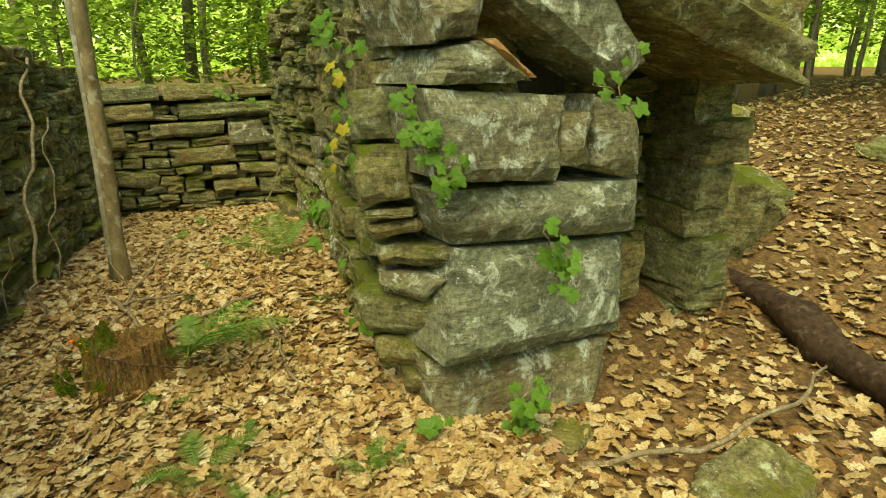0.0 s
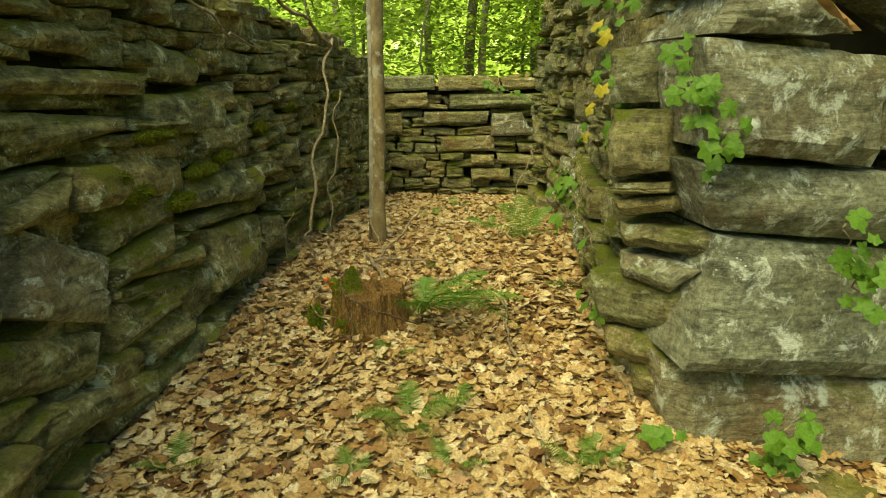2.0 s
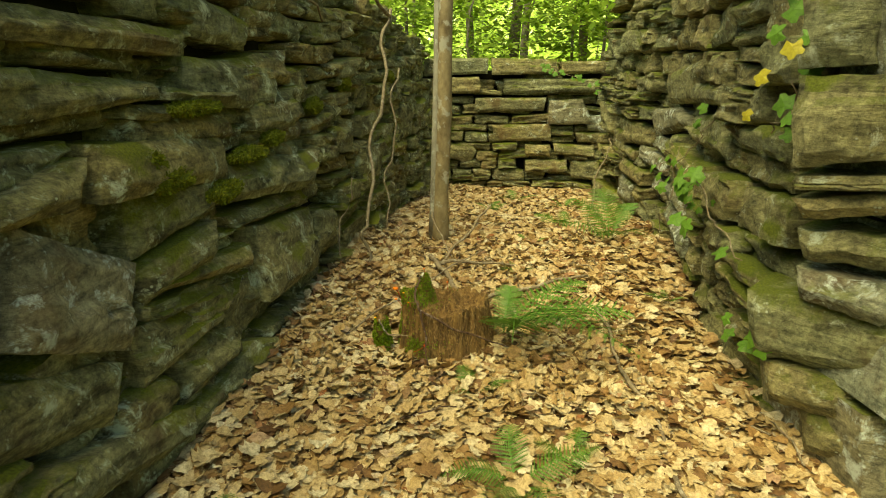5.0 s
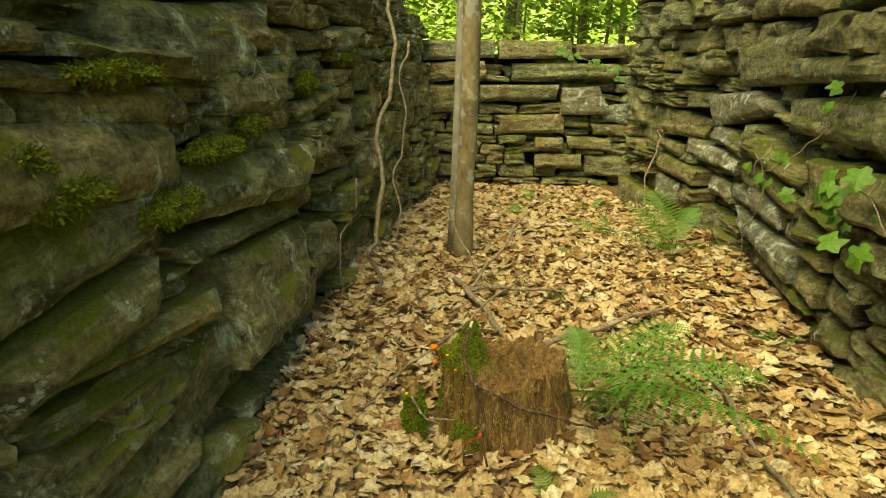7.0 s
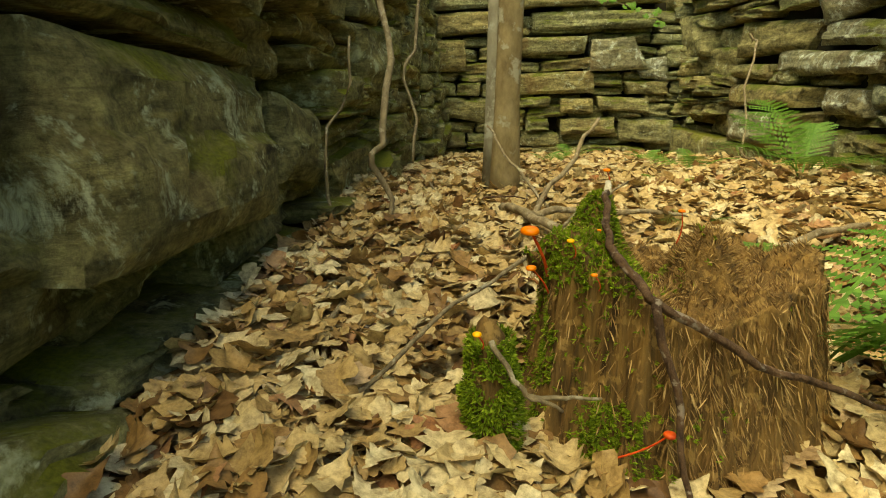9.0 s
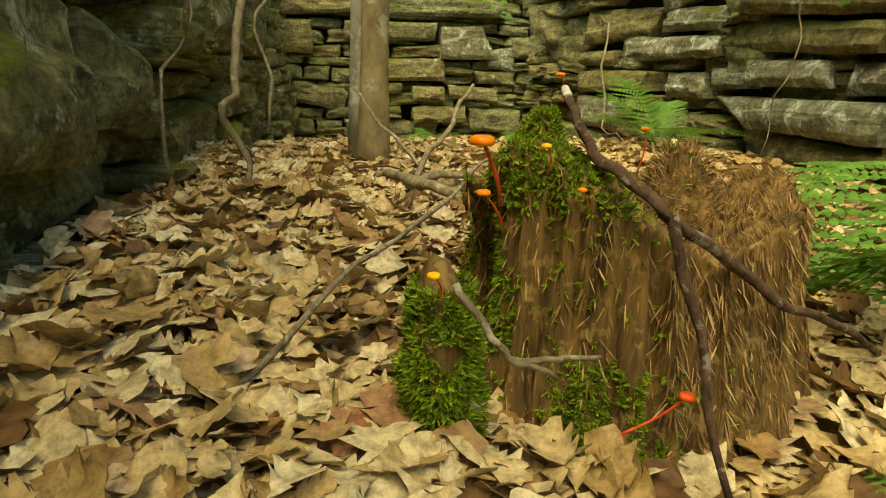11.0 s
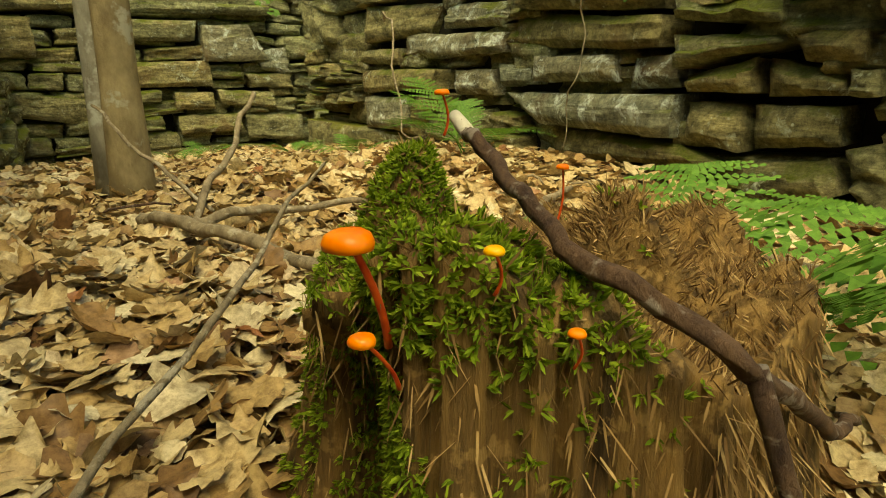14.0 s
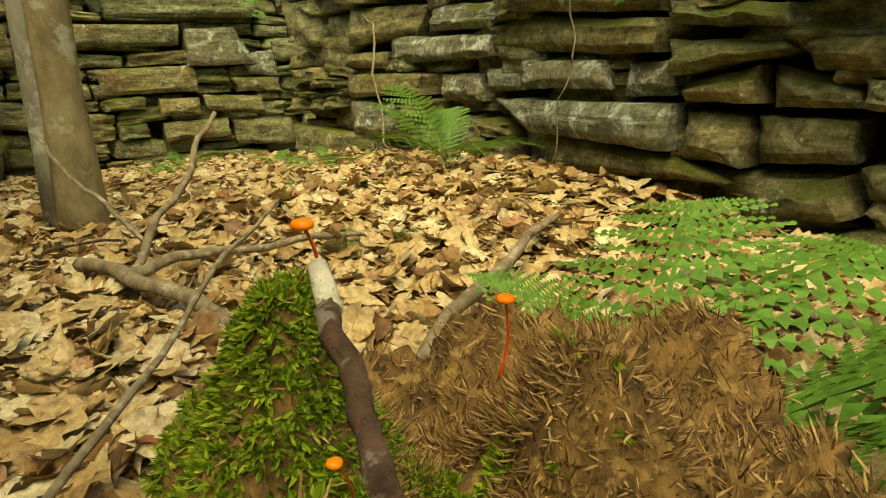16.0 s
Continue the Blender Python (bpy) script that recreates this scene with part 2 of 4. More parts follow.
def ground_z(x, y):
    """The lie of the litter: a low swell through the passage, dropping to its far end and outside."""
    z = np.interp(y, [-6, -1, 0.9, 1.6, 2.4, 3.6, 5, 6.5, 7.6, 9, 30, 70], [0.1, 0.18, 0.28, 0.34, 0.37, 0.40, 0.28, 0.12, -0.02, 0.0, 0.5, 0.9])
    out = np.clip((np.asarray(x) - 0.6) / 1.0, 0, 1) * np.clip((2.0 - np.asarray(y)) / 0.8, 0, 1)
    z = z * (1 - 0.55 * out)
    far = np.clip((np.asarray(x) - 3.0), 0, 40)
    z = z + 0.16 * np.clip(far, 0, 9) - 0.04 * np.clip(far - 9, 0, 40)
    z = z + 0.10 * np.clip(-np.asarray(x) - 0.75, 0, 0.6) * np.clip((4.5 - np.asarray(y)) / 2, 0, 1)
    return z + 0.018 * np.sin(np.asarray(x) * 3.1 + 1) * np.sin(np.asarray(y) * 2.3) + 0.012 * np.sin(np.asarray(x) * 7.3 + np.asarray(y) * 5.1)


# ---- ground ----
gx = np.unique(np.concatenate([np.linspace(-90, -6, 15), np.linspace(-6, 8, 113), np.linspace(8, 90, 16)]))
gy = np.unique(np.concatenate([np.linspace(-60, -4, 12), np.linspace(-4, 14, 145), np.linspace(14, 120, 18)]))
GX, GY = np.meshgrid(gx, gy)
gv = np.stack([GX, GY, ground_z(GX, GY)], -1).reshape(-1, 3)
nx = len(gx)
gf = [(j * nx + i, j * nx + i + 1, (j + 1) * nx + i + 1, (j + 1) * nx + i) for j in range(len(gy) - 1) for i in range(nx - 1)]
tagged(arrays("ground", gv, gf, SOIL, smooth=True), "forest floor of brown leaf mould and soil", "ground", kind="structure")

# ---- walls: cores and stones ----
LEFT_Y = [-2.2, 0.0, 1.0, 7.7]
LEFT_X = [-1.42, -1.42, -1.43, -1.0]
RIGHT_Y = [1.12, 1.8, 2.3, 3.0, 3.6, 4.2, 6.1]
RIGHT_X = [0.62, 0.54, 0.56, 0.69, 0.79, 0.85, 0.79]
BATTER = 0.13


def left_face(u):
    return Vector((np.interp(u, LEFT_Y, LEFT_X), u, 0))


def right_face(u):
    return Vector((np.interp(u, RIGHT_Y, RIGHT_X), u, 0))


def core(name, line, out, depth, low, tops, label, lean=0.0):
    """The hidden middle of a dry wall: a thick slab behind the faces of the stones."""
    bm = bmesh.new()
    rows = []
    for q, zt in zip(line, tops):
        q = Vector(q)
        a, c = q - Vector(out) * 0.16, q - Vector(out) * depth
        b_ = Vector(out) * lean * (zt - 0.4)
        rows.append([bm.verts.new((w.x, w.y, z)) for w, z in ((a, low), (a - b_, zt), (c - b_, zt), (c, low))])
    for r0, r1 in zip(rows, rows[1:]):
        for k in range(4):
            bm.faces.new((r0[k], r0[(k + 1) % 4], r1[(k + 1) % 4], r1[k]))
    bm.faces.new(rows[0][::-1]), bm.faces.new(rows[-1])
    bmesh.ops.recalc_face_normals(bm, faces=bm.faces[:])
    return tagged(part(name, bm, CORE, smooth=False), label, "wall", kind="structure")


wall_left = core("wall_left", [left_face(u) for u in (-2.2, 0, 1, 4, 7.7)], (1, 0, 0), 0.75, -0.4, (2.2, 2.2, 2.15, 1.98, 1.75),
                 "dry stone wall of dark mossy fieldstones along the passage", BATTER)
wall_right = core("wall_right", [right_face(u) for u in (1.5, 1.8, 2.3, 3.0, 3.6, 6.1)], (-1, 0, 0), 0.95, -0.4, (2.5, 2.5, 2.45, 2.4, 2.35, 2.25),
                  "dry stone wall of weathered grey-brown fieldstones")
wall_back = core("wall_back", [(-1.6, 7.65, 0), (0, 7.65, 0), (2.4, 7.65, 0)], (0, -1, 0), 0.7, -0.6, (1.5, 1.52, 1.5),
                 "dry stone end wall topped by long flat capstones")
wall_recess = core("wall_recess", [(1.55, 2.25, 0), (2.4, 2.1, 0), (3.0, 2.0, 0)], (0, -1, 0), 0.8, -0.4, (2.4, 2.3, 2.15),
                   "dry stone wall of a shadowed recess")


def lay(wall, face, u0, u1, low, top, tangent, out, hs, ws, mat, rng, near, big=0.0, dip=0.0, taken=(), lean=0.0):
    """Lays courses of stones on a face. near(u): whether a stone is a piece of its own; the rest is one part."""
    variants = [block_mesh("stone", 7, s, mat) for s in rng.sample(range(1, 400), 14)]
    rest_v, rest_f, count = [], [], 0
    z = low
    while z < max(top(u0), top(u1), top((u0 + u1) / 2)):
        h = rng.uniform(*hs)
        u = u0 - rng.uniform(0, 0.2)
        while u < u1:
            w = rng.uniform(*ws)
            tall, lift = h, 0.0
            if rng.random() < big:
                tall, w = h * rng.uniform(1.5, 2.1), w * 1.3
            uc = u + w / 2
            zc = z + tall / 2 + dip * math.sin(uc * 1.7) + 0.035 * noise.noise(Vector((uc * 1.4, z * 2, 3)))
            u += w
            if uc > u1 + 0.1 or zc - tall / 2 > top(uc) - 0.03 or covered(taken, uc, zc, w, tall) > 3:
                continue
            back_ = 0.05 if covered(taken, uc, zc, w, tall) else 0.0
            pieces = [(zc, tall)]
            if rng.random() < 0.26 and tall > 0.11:
                cut = rng.uniform(0.35, 0.65)
                pieces = [(zc - tall * (1 - cut) / 2, tall * cut), (zc + tall * cut / 2, tall * (1 - cut))]
            for zz, hh in pieces:
                q = face(uc) + Vector((0, 0, zz))
                t = Vector(tangent(uc)).normalized()
                o = Vector(out)
                o = (o - t * o.dot(t)).normalized()
                dep = 0.34
                q -= o * (dep / 2 - 0.02 - rng.uniform(-0.07, 0.03) + lean * (zz - 0.4) + back_)
                m = Matrix((t, o, Vector((0, 0, 1)))).transposed().to_4x4()
                if m.determinant() < 0:
                    m = Matrix((-t, o, Vector((0, 0, 1)))).transposed().to_4x4()
                m = Matrix.Translation(q) @ m @ pose(0, 0, 0, rng.uniform(-5, 5), rng.uniform(-5, 5), rng.uniform(-4, 4)) @ Matrix.Diagonal((w * 0.955, dep, hh * 0.92, 1))
                me = rng.choice(variants)
                if near(uc) and count < 300:
                    ob = link_mesh("stone", me, None, wall)
                    ob.matrix_world = m
                    count += 1
                else:
                    b0 = len(rest_v)
                    rest_v += [m @ v.co for v in me.vertices]
                    rest_f += [[b0 + i for i in f.vertices] for f in me.polygons]
        z += h * 0.97
    if rest_v:
        tagged(arrays("further_stones", [tuple(v) for v in rest_v], rest_f, mat, wall, smooth=True), kind="stuff")


def inside(quad, u, z):
    """Whether a point of a wall's face lies in a four-cornered stone."""
    turn = [(quad[(i + 1) % 4][0] - p[0]) * (z - p[1]) - (quad[(i + 1) % 4][1] - p[1]) * (u - p[0]) for i, p in enumerate(quad)]
    return all(c >= 0 for c in turn) or all(c <= 0 for c in turn)


def covered(taken, u, z, w, h):
    spots = [(u, z)] + [(u + a * w, z + c * h) for a in (-0.3, 0.3) for c in (-0.3, 0.3)]
    return sum(any(inside(quad, *p) for quad in taken) for p in spots)


def bed(wall, face, out, mat, lean=0.0, gap=0.006, depth=0.36, chip=0.035):
    return dict(wall=wall, face=face, out=Vector(out), mat=mat, lean=lean, gap=gap, depth=depth, chip=chip, taken=[])


LEFT = bed(wall_left, left_face, (1, 0, 0), STONE_LEFT, BATTER, 0.011, 0.36, 0.042)
RIGHT = bed(wall_right, right_face, (-1, 0, 0), STONE)
BACK_WALL = bed(wall_back, lambda u: Vector((u, 7.5, 0)), (0, -1, 0), STONE, 0.0, 0.012)
END = bed(wall_right, lambda u: Vector((u, 1.06 + 0.14 * (u - 0.72), 0)), (0.14, -1, 0), STONE_PALE, 0.0, 0.006, 0.55, 0.08)
CORNER = bed(wall_right, lambda u: Vector((0.56 + 0.6 * u, 1.32 - 0.62 * u, 0)), (-0.72, -0.7, 0), STONE, 0.0, 0.006, 0.5, 0.05)


def set_stone(on, *spec):
    """A split fieldstone filling four corners (along, up) of a wall's face, with broken arrises and a stepped, cleft front."""
    quad, mat = spec[:4], spec[4] if len(spec) > 4 else on["mat"]
    on["taken"].append(quad)
    seed = int(sum(p[0] * 173 + p[1] * 311 for p in quad) * 10) % 997
    rng = random.Random(seed)
    us, zs = sum(p[0] for p in quad) / 4, sum(p[1] for p in quad) / 4
    o = on["out"].normalized()
    wide = max(abs(quad[1][0] - quad[0][0]), abs(quad[2][0] - quad[3][0]))
    high = max(abs(quad[3][1] - quad[0][1]), abs(quad[2][1] - quad[1][1]))
    cuts = 11 if wide > 0.3 else 7
    bm = bmesh.new()
    bmesh.ops.create_cube(bm, size=1.0)
    bmesh.ops.subdivide_edges(bm, edges=bm.edges[:], cuts=cuts, use_grid_fill=True)
    off = Vector((seed * 1.7, seed * 0.9, 3))
    proud, yaw, pitch_ = rng.uniform(-0.025, 0.03), rng.uniform(-0.05, 0.05), rng.uniform(-0.08, 0.12)
    ledge, step_ = rng.uniform(0.25, 0.75), rng.choice((0, 0, 0.012, 0.02))
    base = on["face"](us) + Vector((0, 0, zs)) - o * on["lean"] * (zs - 0.4)
    for v in bm.verts:
        a, c, y = v.co.x + 0.5, 0.5 - v.co.z, v.co.y + 0.5
        da, dc = min(a, 1 - a) * wide, min(c, 1 - c) * high
        wob = noise.noise(Vector((a * wide * 9, c * high * 9, 0)) + off) + 0.6 * noise.noise(Vector((a * wide * 26, c * high * 26, 4)) + off)
        d = min(da, dc)
        chip = max(0.0, on["chip"] * (1 + 0.6 * wob) - d) if y > 0.2 else 0.0
        a2 = 0.5 + (a - 0.5) * (1 - 2 * on["gap"] / max(wide, 0.05)) + 0.012 * noise.noise(Vector((c * high * 14, y, 2)) + off) / max(wide, 0.1)
        c2 = 0.5 + (c - 0.5) * (1 - 2 * on["gap"] / max(high, 0.05)) + 0.012 * noise.noise(Vector((a * wide * 11, y, 7)) + off) / max(high, 0.08)
        u = (quad[0][0] * (1 - a2) + quad[1][0] * a2) * (1 - c2) + (quad[3][0] * (1 - a2) + quad[2][0] * a2) * c2
        z = (quad[0][1] * (1 - a2) + quad[1][1] * a2) * (1 - c2) + (quad[3][1] * (1 - a2) + quad[2][1] * a2) * c2
        front = proud + yaw * (a - 0.5) * wide * 2 + pitch_ * (c - 0.5) * high + 0.014 * wob + (step_ if c + 0.2 * wob > ledge else 0) - chip * 0.75
        deep = front - (1 - y) * on["depth"]
        q = on["face"](u) + Vector((0, 0, z)) - o * on["lean"] * (z - 0.4) + o * deep
        v.co = q - base
    bmesh.ops.recalc_face_normals(bm, faces=bm.faces[:])
    me = bpy.data.meshes.new("stone")
    bm.to_mesh(me)
    bm.free()
    me.materials.append(mat)
    me.polygons.foreach_set("use_smooth", [True] * len(me.polygons))
    me.set_sharp_from_angle(angle=radians(24))
    ob = link_mesh("stone", me, None, on["wall"])
    ob.location = base
    return ob


# stones that can be told apart, wall by wall
set_stone(LEFT, (0.84, 1.23), (1.24, 1.01), (1.07, 0.79), (0.7, 0.96), STONE_PALE)
set_stone(LEFT, (0.59, 0.95), (1.08, 0.78), (0.98, 0.62), (0.51, 0.77), STONE_LEFT)
set_stone(LEFT, (0.7, 0.68), (1.28, 0.52), (1.25, 0.39), (0.61, 0.56), STONE_LEFT)
set_stone(LEFT, (1.13, 0.84), (1.64, 0.73), (1.63, 0.66), (1.11, 0.64))
set_stone(LEFT, (1.35, 0.71), (1.69, 0.61), (1.64, 0.51), (1.28, 0.5))
set_stone(LEFT, (1.36, 0.45), (1.73, 0.52), (2.03, 0.41), (1.78, 0.32))
set_stone(LEFT, (1.15, 1.37), (1.94, 1.31), (1.88, 1.13), (1.08, 1.2))
set_stone(LEFT, (0.78, 1.29), (1.14, 1.34), (1.03, 1.2), (0.71, 1.22))
set_stone(LEFT, (1.38, 1.46), (1.64, 1.44), (1.59, 1.37), (1.34, 1.4))
set_stone(LEFT, (1.76, 1.6), (2.55, 1.58), (2.44, 1.35), (1.65, 1.42))
set_stone(LEFT, (0.89, 1.58), (1.55, 1.51), (1.51, 1.46), (0.93, 1.41))
set_stone(LEFT, (0.93, 1.72), (1.76, 1.69), (1.71, 1.58), (0.88, 1.61))
set_stone(LEFT, (1.03, 1.85), (1.53, 1.87), (1.47, 1.73), (0.99, 1.76))
set_stone(LEFT, (1.87, 1.84), (2.36, 1.75), (2.26, 1.61), (1.83, 1.65))
set_stone(LEFT, (1.19, 0.99), (1.69, 1.04), (1.61, 0.89), (1.18, 0.87))
set_stone(LEFT, (1.29, 1.2), (1.8, 1.2), (1.73, 1.05), (1.21, 1))
set_stone(LEFT, (1.81, 1.2), (2.85, 1.14), (2.58, 0.96), (1.74, 1.05))
set_stone(LEFT, (1.48, 1.42), (1.99, 1.39), (2.05, 1.28), (1.45, 1.29))
set_stone(LEFT, (2.16, 1.45), (2.71, 1.46), (2.59, 1.26), (2.14, 1.28))
set_stone(LEFT, (1.62, 1.55), (2.73, 1.65), (2.63, 1.47), (2.2, 1.48))
set_stone(LEFT, (1.57, 1.5), (2.03, 1.49), (2.01, 1.41), (1.56, 1.44))
set_stone(LEFT, (1.42, 1.49), (1.57, 1.51), (1.53, 1.45), (1.4, 1.45))
set_stone(LEFT, (2.22, 1.29), (2.59, 1.27), (2.55, 1.19), (2.13, 1.21), STONE_LEFT)
set_stone(LEFT, (1.39, 1.43), (1.45, 1.4), (1.43, 1.31), (1.35, 1.32))
set_stone(LEFT, (1.97, 0.93), (2.69, 0.85), (2.51, 0.55), (1.87, 0.61))
set_stone(LEFT, (2.69, 0.83), (3.08, 0.75), (3.04, 0.53), (2.62, 0.6))
set_stone(LEFT, (1.78, 1.01), (2.71, 0.97), (2.68, 0.86), (1.81, 0.95))
set_stone(LEFT, (1.23, 0.98), (1.51, 0.97), (1.45, 0.93), (1.21, 0.94))
set_stone(LEFT, (1.26, 0.93), (1.9, 0.88), (1.86, 0.78), (1.25, 0.89))
set_stone(LEFT, (1.4, 0.84), (1.83, 0.75), (1.75, 0.64), (1.42, 0.69))
set_stone(LEFT, (1.22, 0.9), (1.39, 0.83), (1.37, 0.79), (1.2, 0.85))
set_stone(LEFT, (1.17, 0.92), (1.21, 0.89), (1.18, 0.82), (1.14, 0.85))
set_stone(RIGHT, (3.84, 0.98), (2.95, 0.9), (2.95, 0.8), (3.87, 0.83))
set_stone(RIGHT, (4.44, 1.08), (3.78, 1.03), (3.91, 0.93), (4.44, 0.95), STONE_PALE)
set_stone(RIGHT, (4.79, 0.95), (3.87, 0.91), (3.89, 0.82), (4.81, 0.8), STONE_PALE)
set_stone(RIGHT, (5.22, 1.13), (4.48, 1.09), (4.57, 0.94), (5.22, 0.91))
set_stone(RIGHT, (4.36, 0.75), (4.01, 0.76), (3.98, 0.63), (4.35, 0.62), STONE_PALE)
set_stone(RIGHT, (3.98, 0.78), (3.71, 0.75), (3.72, 0.68), (3.95, 0.66), STONE_PALE)
set_stone(RIGHT, (3.67, 0.8), (3.18, 0.79), (3.14, 0.69), (3.67, 0.69), STONE_PALE)
set_stone(RIGHT, (3.1, 0.78), (2.92, 0.79), (2.88, 0.68), (3.12, 0.67), STONE_PALE)
set_stone(RIGHT, (2.91, 0.84), (2.55, 0.82), (2.55, 0.79), (2.88, 0.73))
set_stone(RIGHT, (2.93, 0.94), (2.56, 0.9), (2.55, 0.84), (2.9, 0.87))
set_stone(RIGHT, (2.86, 0.72), (2.62, 0.77), (2.61, 0.67), (2.84, 0.67))
set_stone(RIGHT, (2.61, 0.77), (2.39, 0.72), (2.38, 0.67), (2.6, 0.66))
set_stone(RIGHT, (3.89, 0.65), (2.86, 0.67), (2.86, 0.53), (3.62, 0.52), STONE_PALE)
set_stone(RIGHT, (2.85, 0.65), (2.66, 0.65), (2.63, 0.51), (2.83, 0.53))
set_stone(RIGHT, (2.64, 0.65), (2.39, 0.65), (2.38, 0.55), (2.63, 0.52))
set_stone(RIGHT, (3.62, 0.51), (2.87, 0.52), (2.67, 0.47), (3.58, 0.37))
set_stone(RIGHT, (2.66, 0.48), (2.4, 0.53), (2.35, 0.44), (2.63, 0.36))
set_stone(RIGHT, (2.54, 0.83), (2.35, 0.82), (2.34, 0.74), (2.49, 0.75))
set_stone(RIGHT, (2.38, 0.74), (2.31, 0.74), (2.29, 0.67), (2.37, 0.67))
set_stone(RIGHT, (2.38, 0.55), (2.28, 0.58), (2.26, 0.48), (2.35, 0.48))
set_stone(RIGHT, (2.5, 0.37), (2.26, 0.45), (2.23, 0.29), (2.47, 0.27))
set_stone(RIGHT, (5.31, 0.6), (4.71, 0.61), (4.73, 0.43), (5.26, 0.39), STONE_PALE)
set_stone(RIGHT, (6.04, 0.42), (4.79, 0.39), (4.81, 0.23), (5.97, 0.05), STONE_LEFT)
set_stone(RIGHT, (5.33, 0.88), (4.85, 0.88), (4.86, 0.78), (5.35, 0.79))
set_stone(RIGHT, (5.35, 0.76), (4.41, 0.76), (4.42, 0.65), (5.3, 0.61))
set_stone(RIGHT, (3.64, 1.09), (2.95, 1), (2.95, 0.91), (3.78, 0.98))
set_stone(RIGHT, (3.39, 1.47), (2.49, 1.49), (2.47, 1.39), (3.37, 1.35))
set_stone(RIGHT, (3.41, 1.29), (2.43, 1.36), (2.34, 1.16), (3.3, 1.14))
set_stone(RIGHT, (4.54, 1.25), (3.78, 1.31), (3.53, 1.21), (4.42, 1.04), STONE_PALE)
set_stone(RIGHT, (4.09, 1.52), (3.24, 1.61), (3.38, 1.35), (4, 1.31))
set_stone(BACK_WALL, (-1.21, 1.67), (-0.36, 1.68), (-0.36, 1.47), (-1.19, 1.43))
set_stone(BACK_WALL, (-0.34, 1.68), (0.5, 1.67), (0.53, 1.47), (-0.33, 1.45))
set_stone(BACK_WALL, (0.53, 1.64), (1.1, 1.65), (1.12, 1.48), (0.55, 1.46))
set_stone(BACK_WALL, (-1.19, 1.43), (-0.47, 1.45), (-0.46, 1.24), (-1.18, 1.19))
set_stone(BACK_WALL, (-0.18, 1.43), (1.03, 1.43), (1.05, 1.25), (-0.17, 1.23))
set_stone(BACK_WALL, (-0.54, 1.19), (0.39, 1.2), (0.36, 1.01), (-0.54, 1))
set_stone(BACK_WALL, (0.41, 1.16), (0.83, 1.19), (1.02, 0.85), (0.4, 0.84), STONE_PALE)
set_stone(BACK_WALL, (-0.32, 0.85), (0.46, 0.87), (0.48, 0.63), (-0.28, 0.62))
set_stone(BACK_WALL, (-1.14, 1.18), (-0.82, 1.18), (-0.81, 0.86), (-1.14, 0.86))
set_stone(BACK_WALL, (0.85, 0.94), (1.2, 1.01), (1.23, 0.72), (0.93, 0.78), STONE_PALE)
set_stone(BACK_WALL, (0.13, 0.4), (0.7, 0.41), (0.71, 0.23), (0.14, 0.22))
set_stone(BACK_WALL, (0.73, 0.39), (1.3, 0.37), (1.29, 0.1), (0.75, 0.15))
set_stone(BACK_WALL, (0.48, 0.62), (1.04, 0.59), (1.06, 0.42), (0.52, 0.47))
set_stone(BACK_WALL, (0.12, 0.6), (0.47, 0.6), (0.48, 0.43), (0.13, 0.43))
set_stone(END, (0.58, 1.79), (1.37, 1.73), (1.31, 1.34), (0.66, 1.42), STONE_PALE)
set_stone(END, (0.62, 1.38), (1.83, 1.30), (1.84, 1.02), (0.74, 1.12), STONE_PALE)
set_stone(END, (0.76, 1.11), (1.84, 0.99), (1.78, 0.46), (0.63, 0.61), STONE_PALE)
set_stone(END, (0.62, 0.60), (1.71, 0.45), (1.57, 0.1), (0.68, 0.12), STONE_PALE)
set_stone(END, (1.51, 1.73), (1.84, 1.68), (1.85, 1.31), (1.52, 1.39))
set_stone(END, (0.93, 2.14), (1.5, 2.26), (1.8, 1.86), (1.62, 1.75), STONE_PALE)
set_stone(END, (0.86, 1.98), (0.96, 1.97), (1.19, 1.8), (1.07, 1.81), RUST_WOOD)
set_stone(END, (0.67, 1.93), (0.86, 1.96), (1.13, 1.79), (0.61, 1.79))
set_stone(END, (1.31, 1.66), (1.5, 1.65), (1.51, 1.39), (1.33, 1.4))
set_stone(END, (0.56, 2.14), (0.9, 2.16), (0.85, 1.98), (0.62, 1.94))
set_stone(CORNER, (-0.28, 1.54), (0.03, 1.55), (0.06, 1.32), (-0.23, 1.26))
set_stone(CORNER, (-0.23, 1.25), (0.06, 1.28), (0.07, 1.23), (-0.21, 1.2))
set_stone(CORNER, (-0.23, 1.18), (0.07, 1.23), (0.09, 1.16), (-0.17, 1.11))
set_stone(CORNER, (-0.21, 1.08), (0.27, 1.11), (0.28, 1.01), (-0.15, 0.98))
set_stone(CORNER, (-0.18, 0.96), (0.26, 0.97), (0.12, 0.85), (-0.14, 0.86), STONE_PALE)
set_stone(CORNER, (-0.34, 0.85), (0.23, 0.89), (0.12, 0.65), (-0.28, 0.61))
set_stone(CORNER, (-0.24, 0.61), (0.11, 0.64), (0.07, 0.5), (-0.18, 0.47))
set_stone(CORNER, (-0.31, 1.77), (-0.08, 1.78), (-0.05, 1.56), (-0.28, 1.55))
set_stone(CORNER, (-0.06, 1.69), (0.15, 1.68), (0.14, 1.57), (-0.04, 1.57))
set_stone(CORNER, (-0.08, 0.49), (0.15, 0.52), (0.16, 0.37), (-0.03, 0.34))

